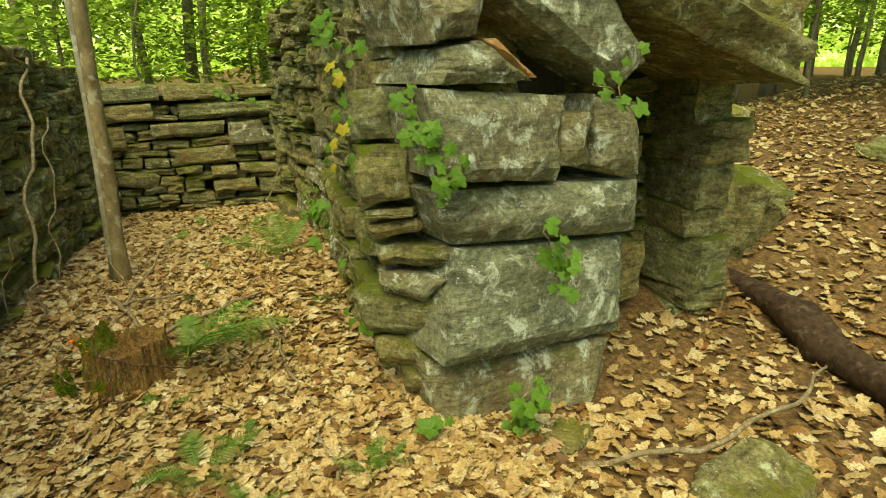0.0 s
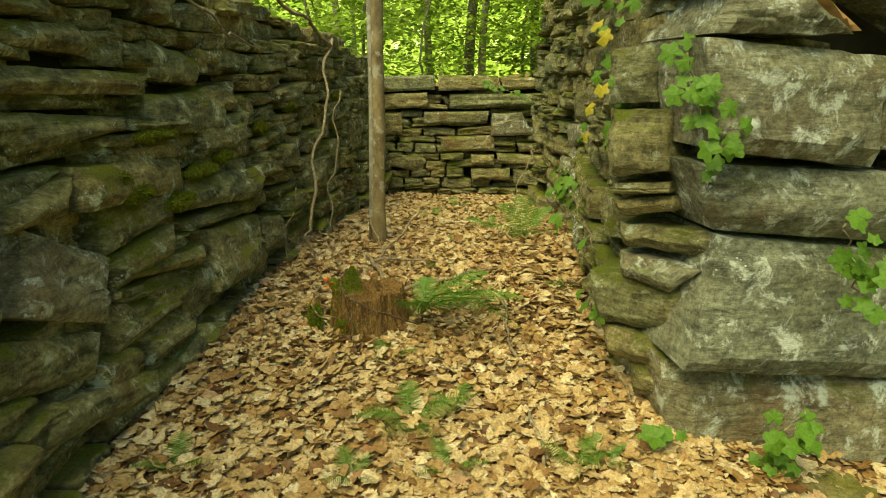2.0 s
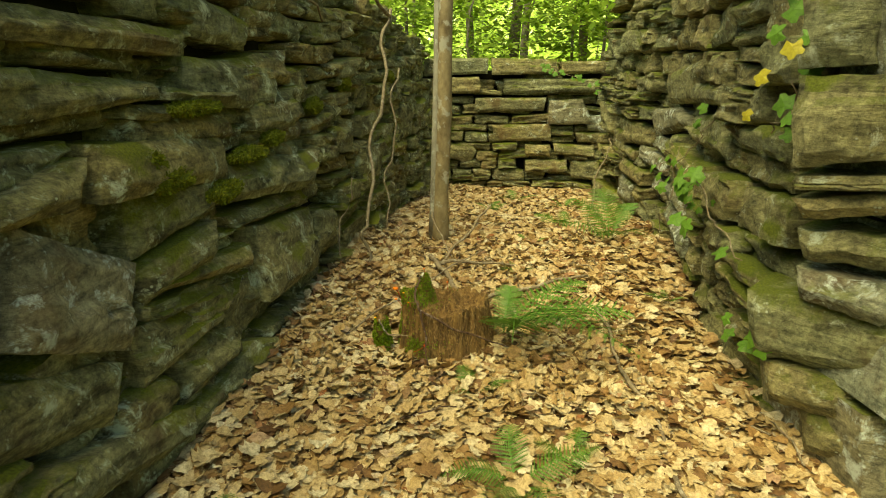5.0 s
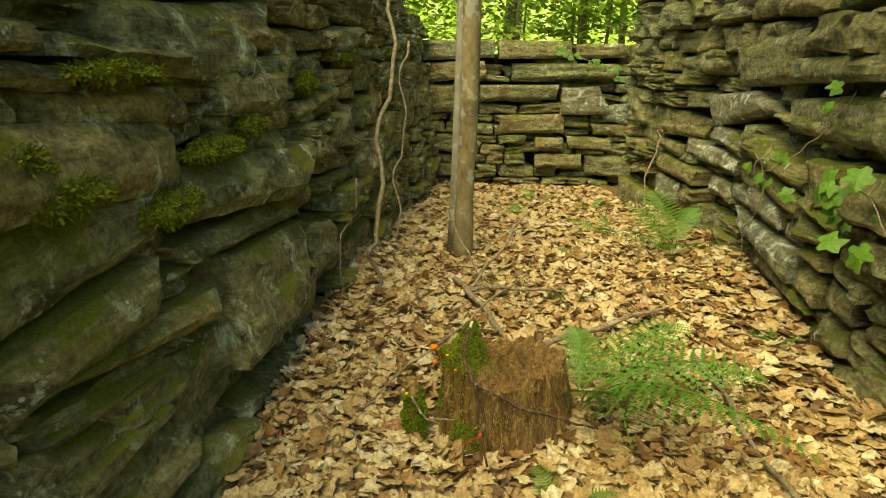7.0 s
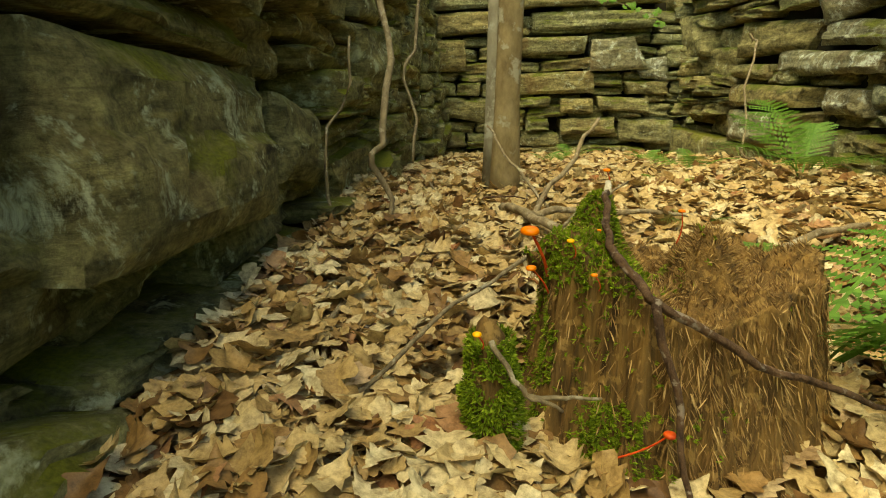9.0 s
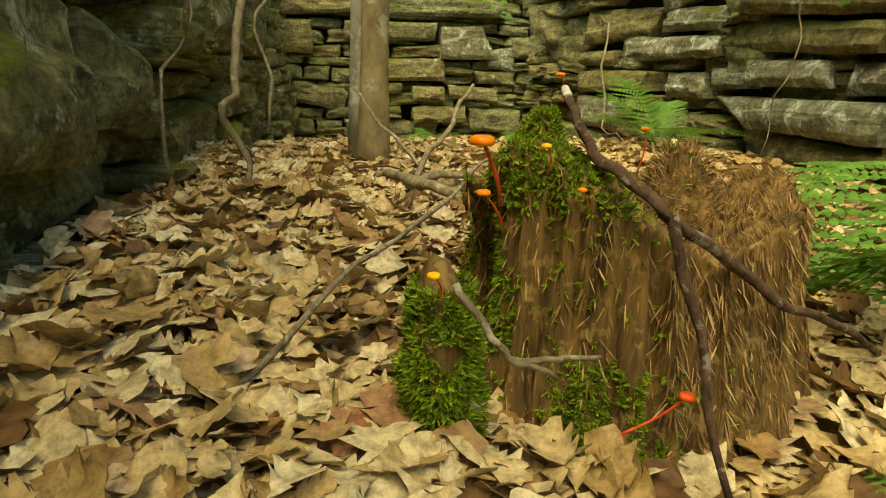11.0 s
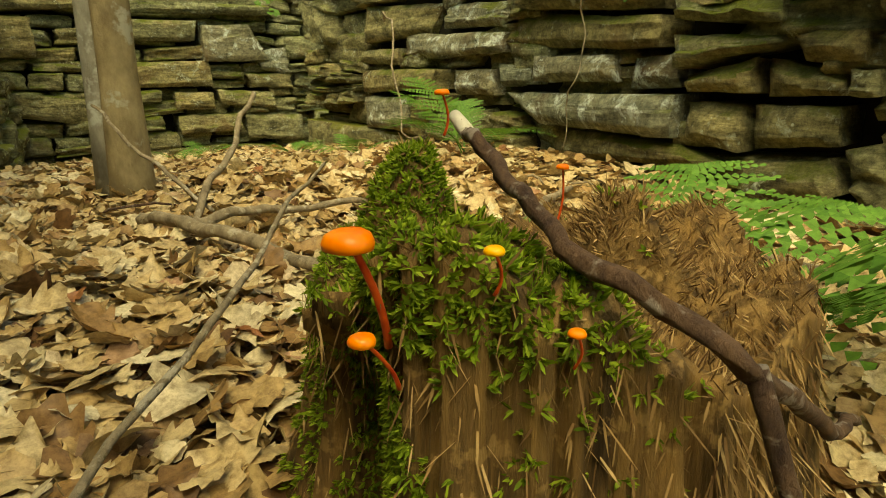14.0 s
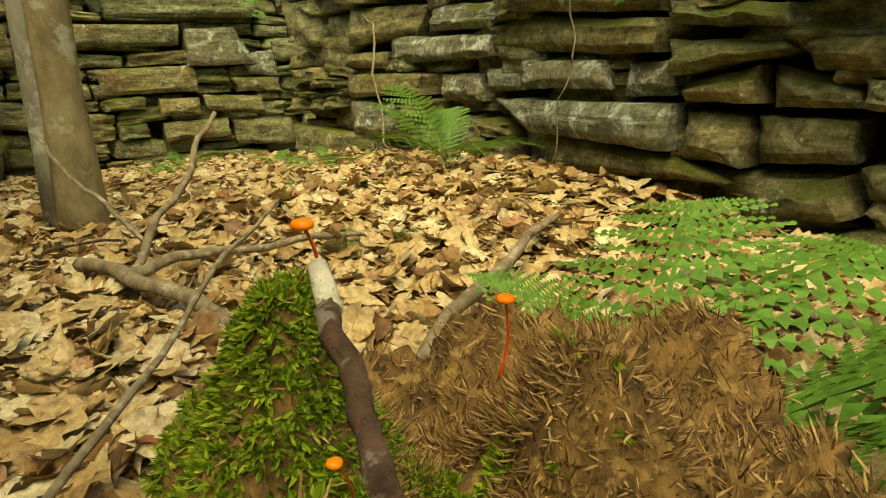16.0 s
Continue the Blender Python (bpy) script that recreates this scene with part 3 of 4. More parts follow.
rng = random.Random(5)
lay(wall_left, left_face, -2.2, 7.7, 0.1, lambda u: float(np.interp(u, [-2.2, 1, 3, 4.5, 7.7], [2.25, 2.22, 2.12, 2.03, 1.82])),
    lambda u: left_face(u + 0.05) - left_face(u - 0.05), (1, 0, 0), (0.07, 0.2), (0.16, 0.55), STONE_LEFT, rng, lambda u: 0.2 < u < 5.2, 0.16, 0.03, taken=LEFT["taken"], lean=BATTER)
lay(wall_right, right_face, 1.75, 6.1, 0.05, lambda u: float(np.interp(u, [1.1, 3, 6.1], [2.55, 2.45, 2.3])),
    lambda u: right_face(u + 0.05) - right_face(u - 0.05), (-1, 0, 0), (0.085, 0.2), (0.18, 0.55), STONE, rng, lambda u: u < 6, 0.03, 0.02, taken=RIGHT["taken"])
lay(wall_back, lambda u: Vector((u, 7.53, 0)), -1.6, 2.4, -0.15, lambda u: 1.4, lambda u: (1, 0, 0), (0, -1, 0), (0.07, 0.17), (0.2, 0.55), STONE, rng, lambda u: -1.1 < u < 1.2, 0.08, 0.0, taken=BACK_WALL["taken"])
lay(wall_recess, lambda u: Vector((u, 2.25 - 0.17 * (u - 1.55), 0)), 1.75, 2.95, 0.0, lambda u: 1.9, lambda u: (1, -0.17, 0), (0, -1, 0), (0.09, 0.2), (0.22, 0.5), STONE, rng, lambda u: True)


def laid_stone(wall, centre, size, yaw, mat, seed, cuts=9, tilt=0.0, lean=0.0, label="", rough=0.06, round_=0.14):
    """One large stone; size: along, depth, height."""
    me = block_mesh("large_stone", cuts, seed, mat, rough=rough, round_=round_)
    ob = link_mesh("large_stone", me, None, wall, label)
    ob.matrix_world = pose(*centre, lean, tilt, yaw) @ Matrix.Diagonal((*size, 1))
    return ob


# rubble behind the great stones of the wall's end
for x, y, z, w, h, sd in ((1.15, 1.75, 0.3, 0.9, 0.6, 301), (1.2, 1.75, 0.9, 0.9, 0.6, 302), (1.15, 1.75, 1.5, 0.9, 0.6, 303), (1.05, 1.75, 2.05, 0.9, 0.5, 304), (0.98, 1.75, 2.4, 0.8, 0.35, 305),
                         (0.72, 1.75, 1.75, 0.35, 0.3, 306), (0.75, 1.7, 2.05, 0.4, 0.32, 307), (1.35, 1.6, 2.3, 0.7, 0.3, 308)):
    laid_stone(wall_right, (x, y, z), (w, 0.55, h), 8, STONE, sd, 8, (sd % 5) * 4 - 8)
# far end caps of the end wall
for x in (-1.55, 1.5, 2.1):
    laid_stone(wall_back, (x, 7.78, 1.53), (0.6, 0.6, 0.26), 0, STONE, int(x * 50) + 400, 5)
# the recess: lintel slab and far jamb
laid_stone(wall_recess, (2.12, 1.6, 2.06), (1.25, 1.15, 0.24), -6, STONE_LEFT, 81, 9, 21, label="mossy lintel slab over the recess")
laid_stone(wall_recess, (2.65, 1.85, 2.05), (0.85, 1.0, 0.45), -10, STONE_LEFT, 82, 8, 8)
zz = 0.0
for k, h in enumerate((0.3, 0.16, 0.34, 0.2, 0.3, 0.26, 0.3)):
    laid_stone(wall_recess, (2.74 + 0.04 * (k % 2), 1.86 - 0.04 * (k % 3), zz + h / 2), (0.26 + 0.08 * (k % 2), 0.55, h * 1.02), -10 + 5 * (k % 3), STONE, 183 + k, 7, 4 * (k % 3) - 4)
    zz += h * 0.97
laid_stone(wall_recess, (2.0, 1.95, 1.2), (0.5, 0.5, 0.5), 0, STONE, 84, 7)
laid_stone(wall_recess, (2.1, 1.95, 0.6), (0.5, 0.5, 0.4), 0, STONE, 85, 7)


# ---- loose rocks and log in the clearing ----
def rock(at, size, yaw, mat, seed, label, tilt=0):
    ob = tagged(link_mesh("rock", block_mesh("rock", 9, seed, mat, rough=0.12, round_=0.3), None), label, "rock", "rocks in the clearing")
    ob.matrix_world = pose(*at, 8, tilt, yaw) @ Matrix.Diagonal((*size, 1))
    return ob


rock((3.75, 2.3, 0.5), (0.75, 0.6, 0.85), 20, STONE, 91, "upright angular grey boulder beside the wall", 12)
rock((4.5, 2.75, 0.55), (0.7, 0.6, 0.6), 50, STONE, 92, "grey boulder on the wooded slope")
rock((6.4, 2.6, 0.8), (0.6, 0.6, 0.4), 10, STONE, 93, "low mossy boulder among leaves")
rock((1.2, 0.93, 0.13), (0.26, 0.2, 0.16), 30, STONE_LEFT, 94, "small moss-covered stone at the wall's foot")
rock((1.74, 0.34, 0.10), (0.52, 0.34, 0.2), 15, STONE_LEFT, 95, "flat mossy stone in the leaves")
rock((6.8, 5.2, 1.0), (1.2, 0.8, 0.5), 30, STONE_LEFT, 96, "long mossy boulder on the slope")
log = thing("fallen_log", (3.3, 0.9, 0.2), "rotting dark brown fallen log on the leaves", "log")
lp = wander((3.45, 2.2, 0.3), (2.9, 0.2, 0.2), 14, 0.1, 3)
sweep("trunk", [q - Vector(log.location) for q in lp], [0.11 + 0.02 * math.sin(i) for i in range(15)], LOGWOOD, log, sides=14, wob=0.3)

# ---- young trees ----
tree = thing("young_tree", (-0.76, 3.58, float(ground_z(-0.76, 3.58)) - 0.05), "slender young tree with mottled brown and grey bark", "tree")
sweep("trunk", [(0.01, 0.0, 0), (0.005, 0, 0.12), (0.01, 0, 0.4), (0.025, 0.01, 0.9), (0.03, 0.01, 1.5), (0.05, 0.02, 2.4), (0.05, 0, 5)],
      [0.08, 0.056, 0.048, 0.046, 0.045, 0.043, 0.032], BARK, tree, sides=20, wob=0.12)
sweep("second_stem", [(-0.045, 0.045, 0.0), (-0.04, 0.045, 0.3), (-0.035, 0.045, 0.6), (-0.02, 0.05, 1.2), (-0.01, 0.06, 2.4), (-0.1, 0.2, 5)],
      [0.045, 0.034, 0.03, 0.03, 0.028, 0.02], BARK_GREY, tree, "pale grey stem", sides=14, wob=0.12)


# ---- forest beyond ----
def crown_arrays(n, height, spread, low, size, seed):
    """Leaves in sprays on the tips of limbs: four-cornered, folded along the middle."""
    r = np.random.RandomState(seed)
    sprays = r.rand(n // 22, 3)
    ang, rad = sprays[:, 0] * 6.283, np.sqrt(sprays[:, 1]) * spread
    zc = low + sprays[:, 2] ** 0.8 * (height - low)
    c = np.stack([rad * np.cos(ang), rad * np.sin(ang), zc], 1)
    c = np.repeat(c, 22, 0)
    off = r.randn(len(c), 3) * np.array([0.34, 0.34, 0.09])
    c = c + off
    yaw, sz = r.rand(len(c)) * 6.283, size * (0.6 + 0.8 * r.rand(len(c)))
    d = np.stack([np.cos(yaw), np.sin(yaw), r.randn(len(c)) * 0.35], 1)
    s_ = np.stack([-np.sin(yaw), np.cos(yaw), r.randn(len(c)) * 0.35], 1)
    d, s_ = d * sz[:, None], s_ * sz[:, None] * 0.33
    v = np.stack([c, c + d * 0.5 + s_, c + d, c + d * 0.5 - s_], 1).reshape(-1, 3)
    f = np.arange(len(v)).reshape(-1, 4)
    return v, f


def forest_tree(at, height, radius, spread, low, n, size, seed, label, lean=0.0):
    t = thing("forest_tree", at, label, "tree", "trees of the wood")
    tp = wander((0, 0, -0.3), (lean, lean * 0.5, height), 9, 0.3, seed)
    sweep("trunk", tp, [radius * (1 - 0.08 * i) for i in range(10)], FAR_BARK, t, sides=9, wob=0.15)
    v, f = crown_arrays(n, height, spread, low, size, seed)
    arrays("crown", v, f, CANOPY, t)
    return t


r = random.Random(8)
protos = [forest_tree((3.5, 13, 0), 9, 0.13, 2.8, 1.7, 1900, 0.16, 1, "tall forest tree with light green leaves"),
          forest_tree((-3.0, 11.5, 0), 6.5, 0.045, 2.2, 0.8, 1800, 0.14, 2, "young sapling with sprays of green leaves"),
          forest_tree((0.4, 15.0, 0), 10, 0.16, 3.0, 1.5, 2000, 0.17, 3, "dark-barked forest tree with green crown", 0.3),
          forest_tree((-6.5, 14.0, 0), 5, 0.035, 2.0, 0.5, 1700, 0.13, 4, "slim understory tree with green foliage")]
spots = [(-0.55, 17, 0), (1.7, 13.5, 1), (-2.2, 16, 3)] + [(-5.5 + 1.25 * k, 10.9 + 0.9 * ((k * 7) % 4), 3 if k % 3 else 1) for k in range(10)]
for k in range(62):
    a, d = r.uniform(-75, 40), r.uniform(11, 40)
    spots.append((-math.sin(radians(a)) * d, math.cos(radians(a)) * d, r.choice((0, 1, 2, 3, 3, 1))))
for k in range(26):
    spots.append((r.uniform(8, 26), r.uniform(-3, 16), r.choice((0, 2, 1))))
for k in range(10):
    spots.append((r.uniform(-12, -4.5), r.uniform(4, 11), r.choice((1, 3))))
for x, y, k in spots:
    if y < 10.5 and -4 < x < 7.5:
        continue
    copy_thing(protos[k], pose(x, y, float(ground_z(x, y)) - 0.05, 0, 0, r.uniform(0, 360)))

# backdrop ring: leaves, sunlight and sky gaps painted in, lit by its own glow
BACK, nt, b = material("far_forest_glow", 1.0)
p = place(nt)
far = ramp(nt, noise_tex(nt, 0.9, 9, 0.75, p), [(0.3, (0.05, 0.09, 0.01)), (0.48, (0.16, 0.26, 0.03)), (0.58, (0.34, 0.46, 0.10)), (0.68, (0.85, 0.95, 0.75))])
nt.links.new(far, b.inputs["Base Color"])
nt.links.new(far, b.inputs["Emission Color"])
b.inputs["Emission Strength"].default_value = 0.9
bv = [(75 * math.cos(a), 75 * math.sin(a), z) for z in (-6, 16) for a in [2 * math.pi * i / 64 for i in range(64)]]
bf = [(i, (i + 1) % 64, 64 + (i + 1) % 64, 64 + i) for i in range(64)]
tagged(arrays("backdrop", bv, bf, BACK), "glowing backdrop painted as distant sunlit forest foliage and sky", "forest", kind="structure")


# ---- leaf litter ----
def leaf_shape(seed):
    """A lobed, curled leaf with a midrib, about 1 long."""
    r = random.Random(seed)
    cut = r.uniform(0.45, 0.95)
    wide = [0.02, 0.2, 0.24 * cut, 0.34, 0.3 * cut, 0.38, 0.28 * cut, 0.24, 0.0]
    curl, fold, twist = r.uniform(-0.7, 0.9), r.uniform(-0.2, 0.5), r.uniform(-0.45, 0.45)
    v, f = [], []
    for i, w in enumerate(wide):
        x = i / 8
        for s_ in (-1, 0, 1):
            yy = s_ * w * r.uniform(0.75, 1.2)
            v.append((x - 0.5 + 0.07 * abs(s_) * (w > 0.16) + 0.02 * r.uniform(-1, 1), yy, curl * (x - 0.5) ** 2 + fold * abs(yy) * 0.55 + twist * yy * (x - 0.5) * 2 + r.uniform(-0.03, 0.03)))
    for i in range(8):
        for k in (0, 1):
            a = i * 3 + k
            f.append((a, a + 1, a + 4, a + 3))
    return np.array(v), f


def crisp_leaf(seed):
    """A broad dead leaf with wavy lobes, a crumpled blade and curled rims, about 1 long."""
    r = random.Random(seed)
    cut, tip_, curl, roll_, bend = r.uniform(0.5, 0.95), r.uniform(0.5, 0.66), r.uniform(-0.9, 1.1), r.uniform(-0.3, 1.2), r.uniform(-0.25, 0.25)
    v, f = [], []
    for i in range(13):
        x = i / 12
        hull = 0.37 * math.sin(math.pi * min(1, x / tip_ if x < tip_ else 1) * 0.5) if x < tip_ else 0.37 * max(0.0, math.cos(math.pi * 0.5 * (x - tip_) / (1 - tip_))) ** 0.7
        hull = max(hull * (1 if i % 3 else cut), 0.012) * r.uniform(0.85, 1.12)
        for k in (-2, -1, 0, 1, 2):
            yy = k / 2 * hull
            zz = curl * (x - 0.5) ** 2 + roll_ * yy * yy * 1.6 + 0.07 * noise.noise(Vector((x * 5, yy * 6, seed * 3.1))) + 0.04 * noise.noise(Vector((x * 13, yy * 13, seed))) + (0.012 if k == 0 else 0)
            v.append((x - 0.5 + 0.06 * abs(k) * (i % 3 > 0), yy + bend * (x - 0.5) ** 2, zz))
    for i in range(12):
        for k in range(4):
            a = i * 5 + k
            f.append((a, a + 1, a + 6, a + 5))
    return np.array(v), f


SHAPES = [leaf_shape(s_) for s_ in range(12)]
CRISP = [crisp_leaf(s_) for s_ in range(16)]


def scatter(name, xs, ys, lo, hi, lift, mat, label, seed, zs=None, tilt=0.24, shapes=SHAPES):
    r = np.random.RandomState(seed)
    z = (ground_z(xs, ys) if zs is None else zs) + r.rand(len(xs)) * lift
    verts, faces, base = [], [], 0
    kind = r.randint(0, len(shapes), len(xs))
    for k, (sv, sf) in enumerate(shapes):
        i = np.where(kind == k)[0]
        n = len(i)
        if not n:
            continue
        sz = lo + (hi - lo) * r.rand(n) ** 1.6
        ya, a, c = r.rand(n) * 6.283, r.randn(n) * tilt, r.randn(n) * tilt
        flip = np.where(r.rand(n) < 0.4, -1.0, 1.0)
        q = sv[None] * sz[:, None, None]
        q = q * np.stack([np.ones(n), np.ones(n), flip], 1)[:, None]
        qx, qy, qz = q[..., 0], q[..., 1], q[..., 2]
        qy, qz = qy * np.cos(a)[:, None] - qz * np.sin(a)[:, None], qy * np.sin(a)[:, None] + qz * np.cos(a)[:, None]
        qx, qz = qx * np.cos(c)[:, None] + qz * np.sin(c)[:, None], -qx * np.sin(c)[:, None] + qz * np.cos(c)[:, None]
        qx, qy = qx * np.cos(ya)[:, None] - qy * np.sin(ya)[:, None], qx * np.sin(ya)[:, None] + qy * np.cos(ya)[:, None]
        v = np.stack([qx + xs[i][:, None], qy + ys[i][:, None], qz + z[i][:, None] + 0.005], -1).reshape(-1, 3)
        verts.append(v)
        for j in range(n):
            o = base + j * len(sv)
            faces += [[o + e for e in fc] for fc in sf]
        base += len(v)
    return tagged(arrays(name, np.concatenate(verts), faces, mat, smooth=True), label, "leaf litter", kind="stuff")


rs = np.random.RandomState(3)
fy = rs.rand(22000) ** 1.15 * 8.6 - 0.9
fx = rs.rand(22000) * 2.5 - 1.5
keep = (fx > np.interp(fy, LEFT_Y, LEFT_X) - 0.02) & ((fx < np.interp(fy, RIGHT_Y, RIGHT_X) + 0.02) | (fy < 1.1)) & (fy < 7.6)
keep &= ~((fy > 1.6) & (fy < 3.6) & (rs.rand(22000) < 0.35))
keep &= ((fx + 0.68) / 0.2) ** 2 + ((fy - 2.04) / 0.16) ** 2 > 1
scatter("fallen_leaves", fx[keep], fy[keep], 0.035, 0.105, 0.035, LITTER, "dry tan and brown oak leaves covering the passage", 4)
nx_, ny_ = rs.rand(9000) * 1.6 - 1.35, rs.rand(9000) * 2.1 + 1.55
keep = ((nx_ + 0.68) / 0.24) ** 2 + ((ny_ - 2.04) / 0.2) ** 2 > 1
scatter("fallen_leaves", nx_[keep], ny_[keep], 0.03, 0.095, 0.045, LITTER, "crisp curled oak leaves round the stump", 5, tilt=0.34, shapes=CRISP)
bx, by = rs.rand(13000) * 2.5 - 1.5, rs.rand(13000) ** 1.2 * 6.0 - 0.95
keep = (bx > np.interp(by, LEFT_Y, LEFT_X) - 0.02) & ((bx < np.interp(by, RIGHT_Y, RIGHT_X) + 0.02) | (by < 1.1)) & (((bx + 0.68) / 0.22) ** 2 + ((by - 2.04) / 0.18) ** 2 > 1)
scatter("fallen_leaves", bx[keep], by[keep], 0.06, 0.11, 0.012, LITTER, "matted flat tan leaves on the passage floor", 9, tilt=0.1)
ox, oy = rs.rand(19000) ** 1.5 * 11 + 0.5, rs.rand(19000) * 9 - 2.2
keep = ((oy < 1.15) | (ox > 3.45) | ((ox > 1.75) & (oy < 1.7)))
scatter("fallen_leaves", ox[keep], oy[keep], 0.05, 0.13, 0.03, LITTER, "dry brown leaves over the clearing and slope", 6)


# ---- ferns ----
def frond_mesh(name, seed, pairs=15, droop=0.55, width=0.24):
    """A frond 1 long: a bent stalk with paired leaflets, each cut into small teeth."""
    r = random.Random(seed)
    v, f = [], []

    def spine(t):
        return Vector((t - 0.12 * t * t, 0.03 * math.sin(3 * t + seed), 0.34 * t - droop * t * t))

    for i in range(12):
        t0, t1 = i / 12, (i + 1) / 12
        a, c = spine(t0), spine(t1)
        o = len(v)
        for q, w in ((a, 0.007 * (1 - t0) + 0.002), (c, 0.007 * (1 - t1) + 0.002)):
            v += [q + Vector((0, w, 0)), q + Vector((0, -w, 0)), q + Vector((0, 0, -w))]
        f += [(o, o + 1, o + 4, o + 3), (o + 1, o + 2, o + 5, o + 4), (o + 2, o, o + 3, o + 5)]
    for i in range(pairs):
        t = 0.2 + 0.8 * i / pairs
        ln = width * (math.sin(math.pi * min(1, (t - 0.06) / 0.94) ** 0.8) ** 0.7 + 0.05) * r.uniform(0.88, 1.08)
        q = spine(t)
        for s_ in (-1, 1):
            d = Vector((0.42, s_, -0.22 + r.uniform(-0.1, 0.1))).normalized()
            e = Vector((1, -s_ * 0.42, 0.05)).normalized()
            teeth = 9
            for k in range(teeth):
                g = k / teeth
                tl = 0.016 * (1 - g) ** 0.7 * (ln / width + 0.25) + 0.004
                b0 = q + d * ln * g - Vector((0, 0, 0.05 * g * g * ln))
                b1 = q + d * ln * (g + 1.05 / teeth) - Vector((0, 0, 0.05 * g * g * ln))
                for w in (-1, 1):
                    o = len(v)
                    v += [b0, b1, b0.lerp(b1, 0.75) + e * w * tl]
                    f.append((o, o + 1, o + 2))
    me = bpy.data.meshes.new(name)
    me.from_pydata([tuple(q) for q in v], [], f)
    me.materials.append(FERN)
    return me


FRONDS = [frond_mesh("frond", 1), frond_mesh("frond", 2, 15, 0.45, 0.28), frond_mesh("frond", 3, 19, 0.7, 0.2)]


def fern(at, fronds, label, group="ferns in the passage"):
    """fronds: heading, length, lift in degrees."""
    t = thing("fern", at, label, "fern", group)
    for k, (head_, ln, lift) in enumerate(fronds):
        ob = link_mesh("frond", FRONDS[k % 3], None, t)
        ob.matrix_basis = pose(0, 0, 0, (k * 37) % 24 - 12, -lift, head_) @ Matrix.Diagonal((ln, ln, ln, 1))
    return t


def on_ground(x, y, dz=0.0):
    return (x, y, float(ground_z(x, y)) + dz)


fern(on_ground(-0.40, 2.12), [(-84, 0.62, 36), (-60, 0.74, 34), (-36, 0.74, 32), (2, 0.68, 24), (34, 0.56, 30), (80, 0.4, 40), (-95, 0.42, 42)], "lush green fern beside the rotten stump")
fern(on_ground(0.42, 3.62), [(200, 0.52, 30), (100, 0.5, 50), (60, 0.46, 48), (250, 0.48, 28), (150, 0.44, 48), (300, 0.4, 36)], "green fern at the foot of the stone wall")
fern(on_ground(-0.38, 1.18), [(100, 0.27, 32), (20, 0.28, 30), (180, 0.27, 28), (300, 0.26, 26), (240, 0.24, 26)], "small fern among the dead leaves", "small ferns")
for x, y, s_, a in ((-0.52, 1.66, 0.15, 20), (-0.2, 1.3, 0.15, 70), (-0.57, 0.87, 0.15, 120), (-0.24, 0.88, 0.15, 10), (0.24, 0.9, 0.17, 60), (0.34, 0.92, 0.13, 200), (0.18, 4.1, 0.26, 150),
                    (0.04, 1.75, 0.08, 50), (-1.2, 0.85, 0.16, 0), (-0.35, 4.9, 0.2, 80), (-0.1, 5.6, 0.22, 10), (0.35, 5.3, 0.24, 220), (-0.25, 2.95, 0.13, 200), (0.5, 2.6, 0.12, 160), (-0.15, 3.5, 0.13, 30)):
    fern(on_ground(x, y), [(a + 100 * k, s_ * 1.25 * (1 - 0.1 * k), 30 + 6 * k) for k in range(4)], "little light green fern in the leaf litter", "small ferns")


# ---- stump ----
SC = Vector((-0.68, 2.04, 0.36))


def stump_top(x, y):
    z = 0.575 + 0.02 * math.sin(x * 31) * math.sin(y * 27)
    for cx, cy, h, w in ((-0.745, 2.099, 0.121, 0.042), (-0.615, 2.02, 0.095, 0.05), (-0.82, 1.97, 0.075, 0.06), (-0.75, 1.95, 0.035, 0.06), (-0.5, 2.05, 0.03, 0.06)):
        z += h * math.exp(-((x - cx) ** 2 + (y - cy) ** 2) / (w * w))
    return z


def stump_point(a, f, g):
    """Angle, height share f up the side, then share g inwards over the top."""
    flare = 1 + 0.30 * (1 - f) ** 2 + 0.05 * math.sin(3 * a + 1) * (1 - f)
    gully = 1 - 0.5 * math.exp(-((a - 3.1) / 0.24) ** 2) * math.sin(math.pi * min(1, f / 0.95)) ** 0.6
    fib = 1 + 0.1 * noise.noise(Vector((math.cos(a) * 9, math.sin(a) * 9, f * 0.8))) + 0.09 * noise.noise(Vector((math.cos(a) * 24, math.sin(a) * 24, f * 1.2)))
    rx, ry = (0.205 if math.cos(a) > 0 else 0.205 - 0.045 * min(1, -math.cos(a) * 1.6)) * flare * gully * fib, 0.165 * flare * gully * fib
    x, y = SC.x + rx * math.cos(a) * (1 - g), SC.y + ry * math.sin(a) * (1 - g)
    top = stump_top(x, y)
    rag = 0.018 * noise.noise(Vector((x * 40, y * 40, 1))) + 0.008 * noise.noise(Vector((x * 70, y * 90, 4)))
    return Vector((x, y, (0.33 + (top - 0.33) * f) + rag * (f ** 3) - 0.045 * g))


stump = thing("tree_stump", SC, "rotten brown tree stump with moss and ragged fibres", "stump")
A_, F_, G_ = 240, 40, 26
sv = [stump_point(2 * math.pi * i / A_, j / F_, 0) - SC for j in range(F_ + 1) for i in range(A_)]
sv += [stump_point(2 * math.pi * i / A_, 1, 0.97 * (j + 1) / G_) - SC for j in range(G_) for i in range(A_)]
sf = [(j * A_ + i, j * A_ + (i + 1) % A_, (j + 1) * A_ + (i + 1) % A_, (j + 1) * A_ + i) for j in range(F_ + G_) for i in range(A_)]
sf.append([(F_ + G_) * A_ + i for i in range(A_)])
arrays("body", [tuple(q) for q in sv], sf, ROTTEN, stump, smooth=True)


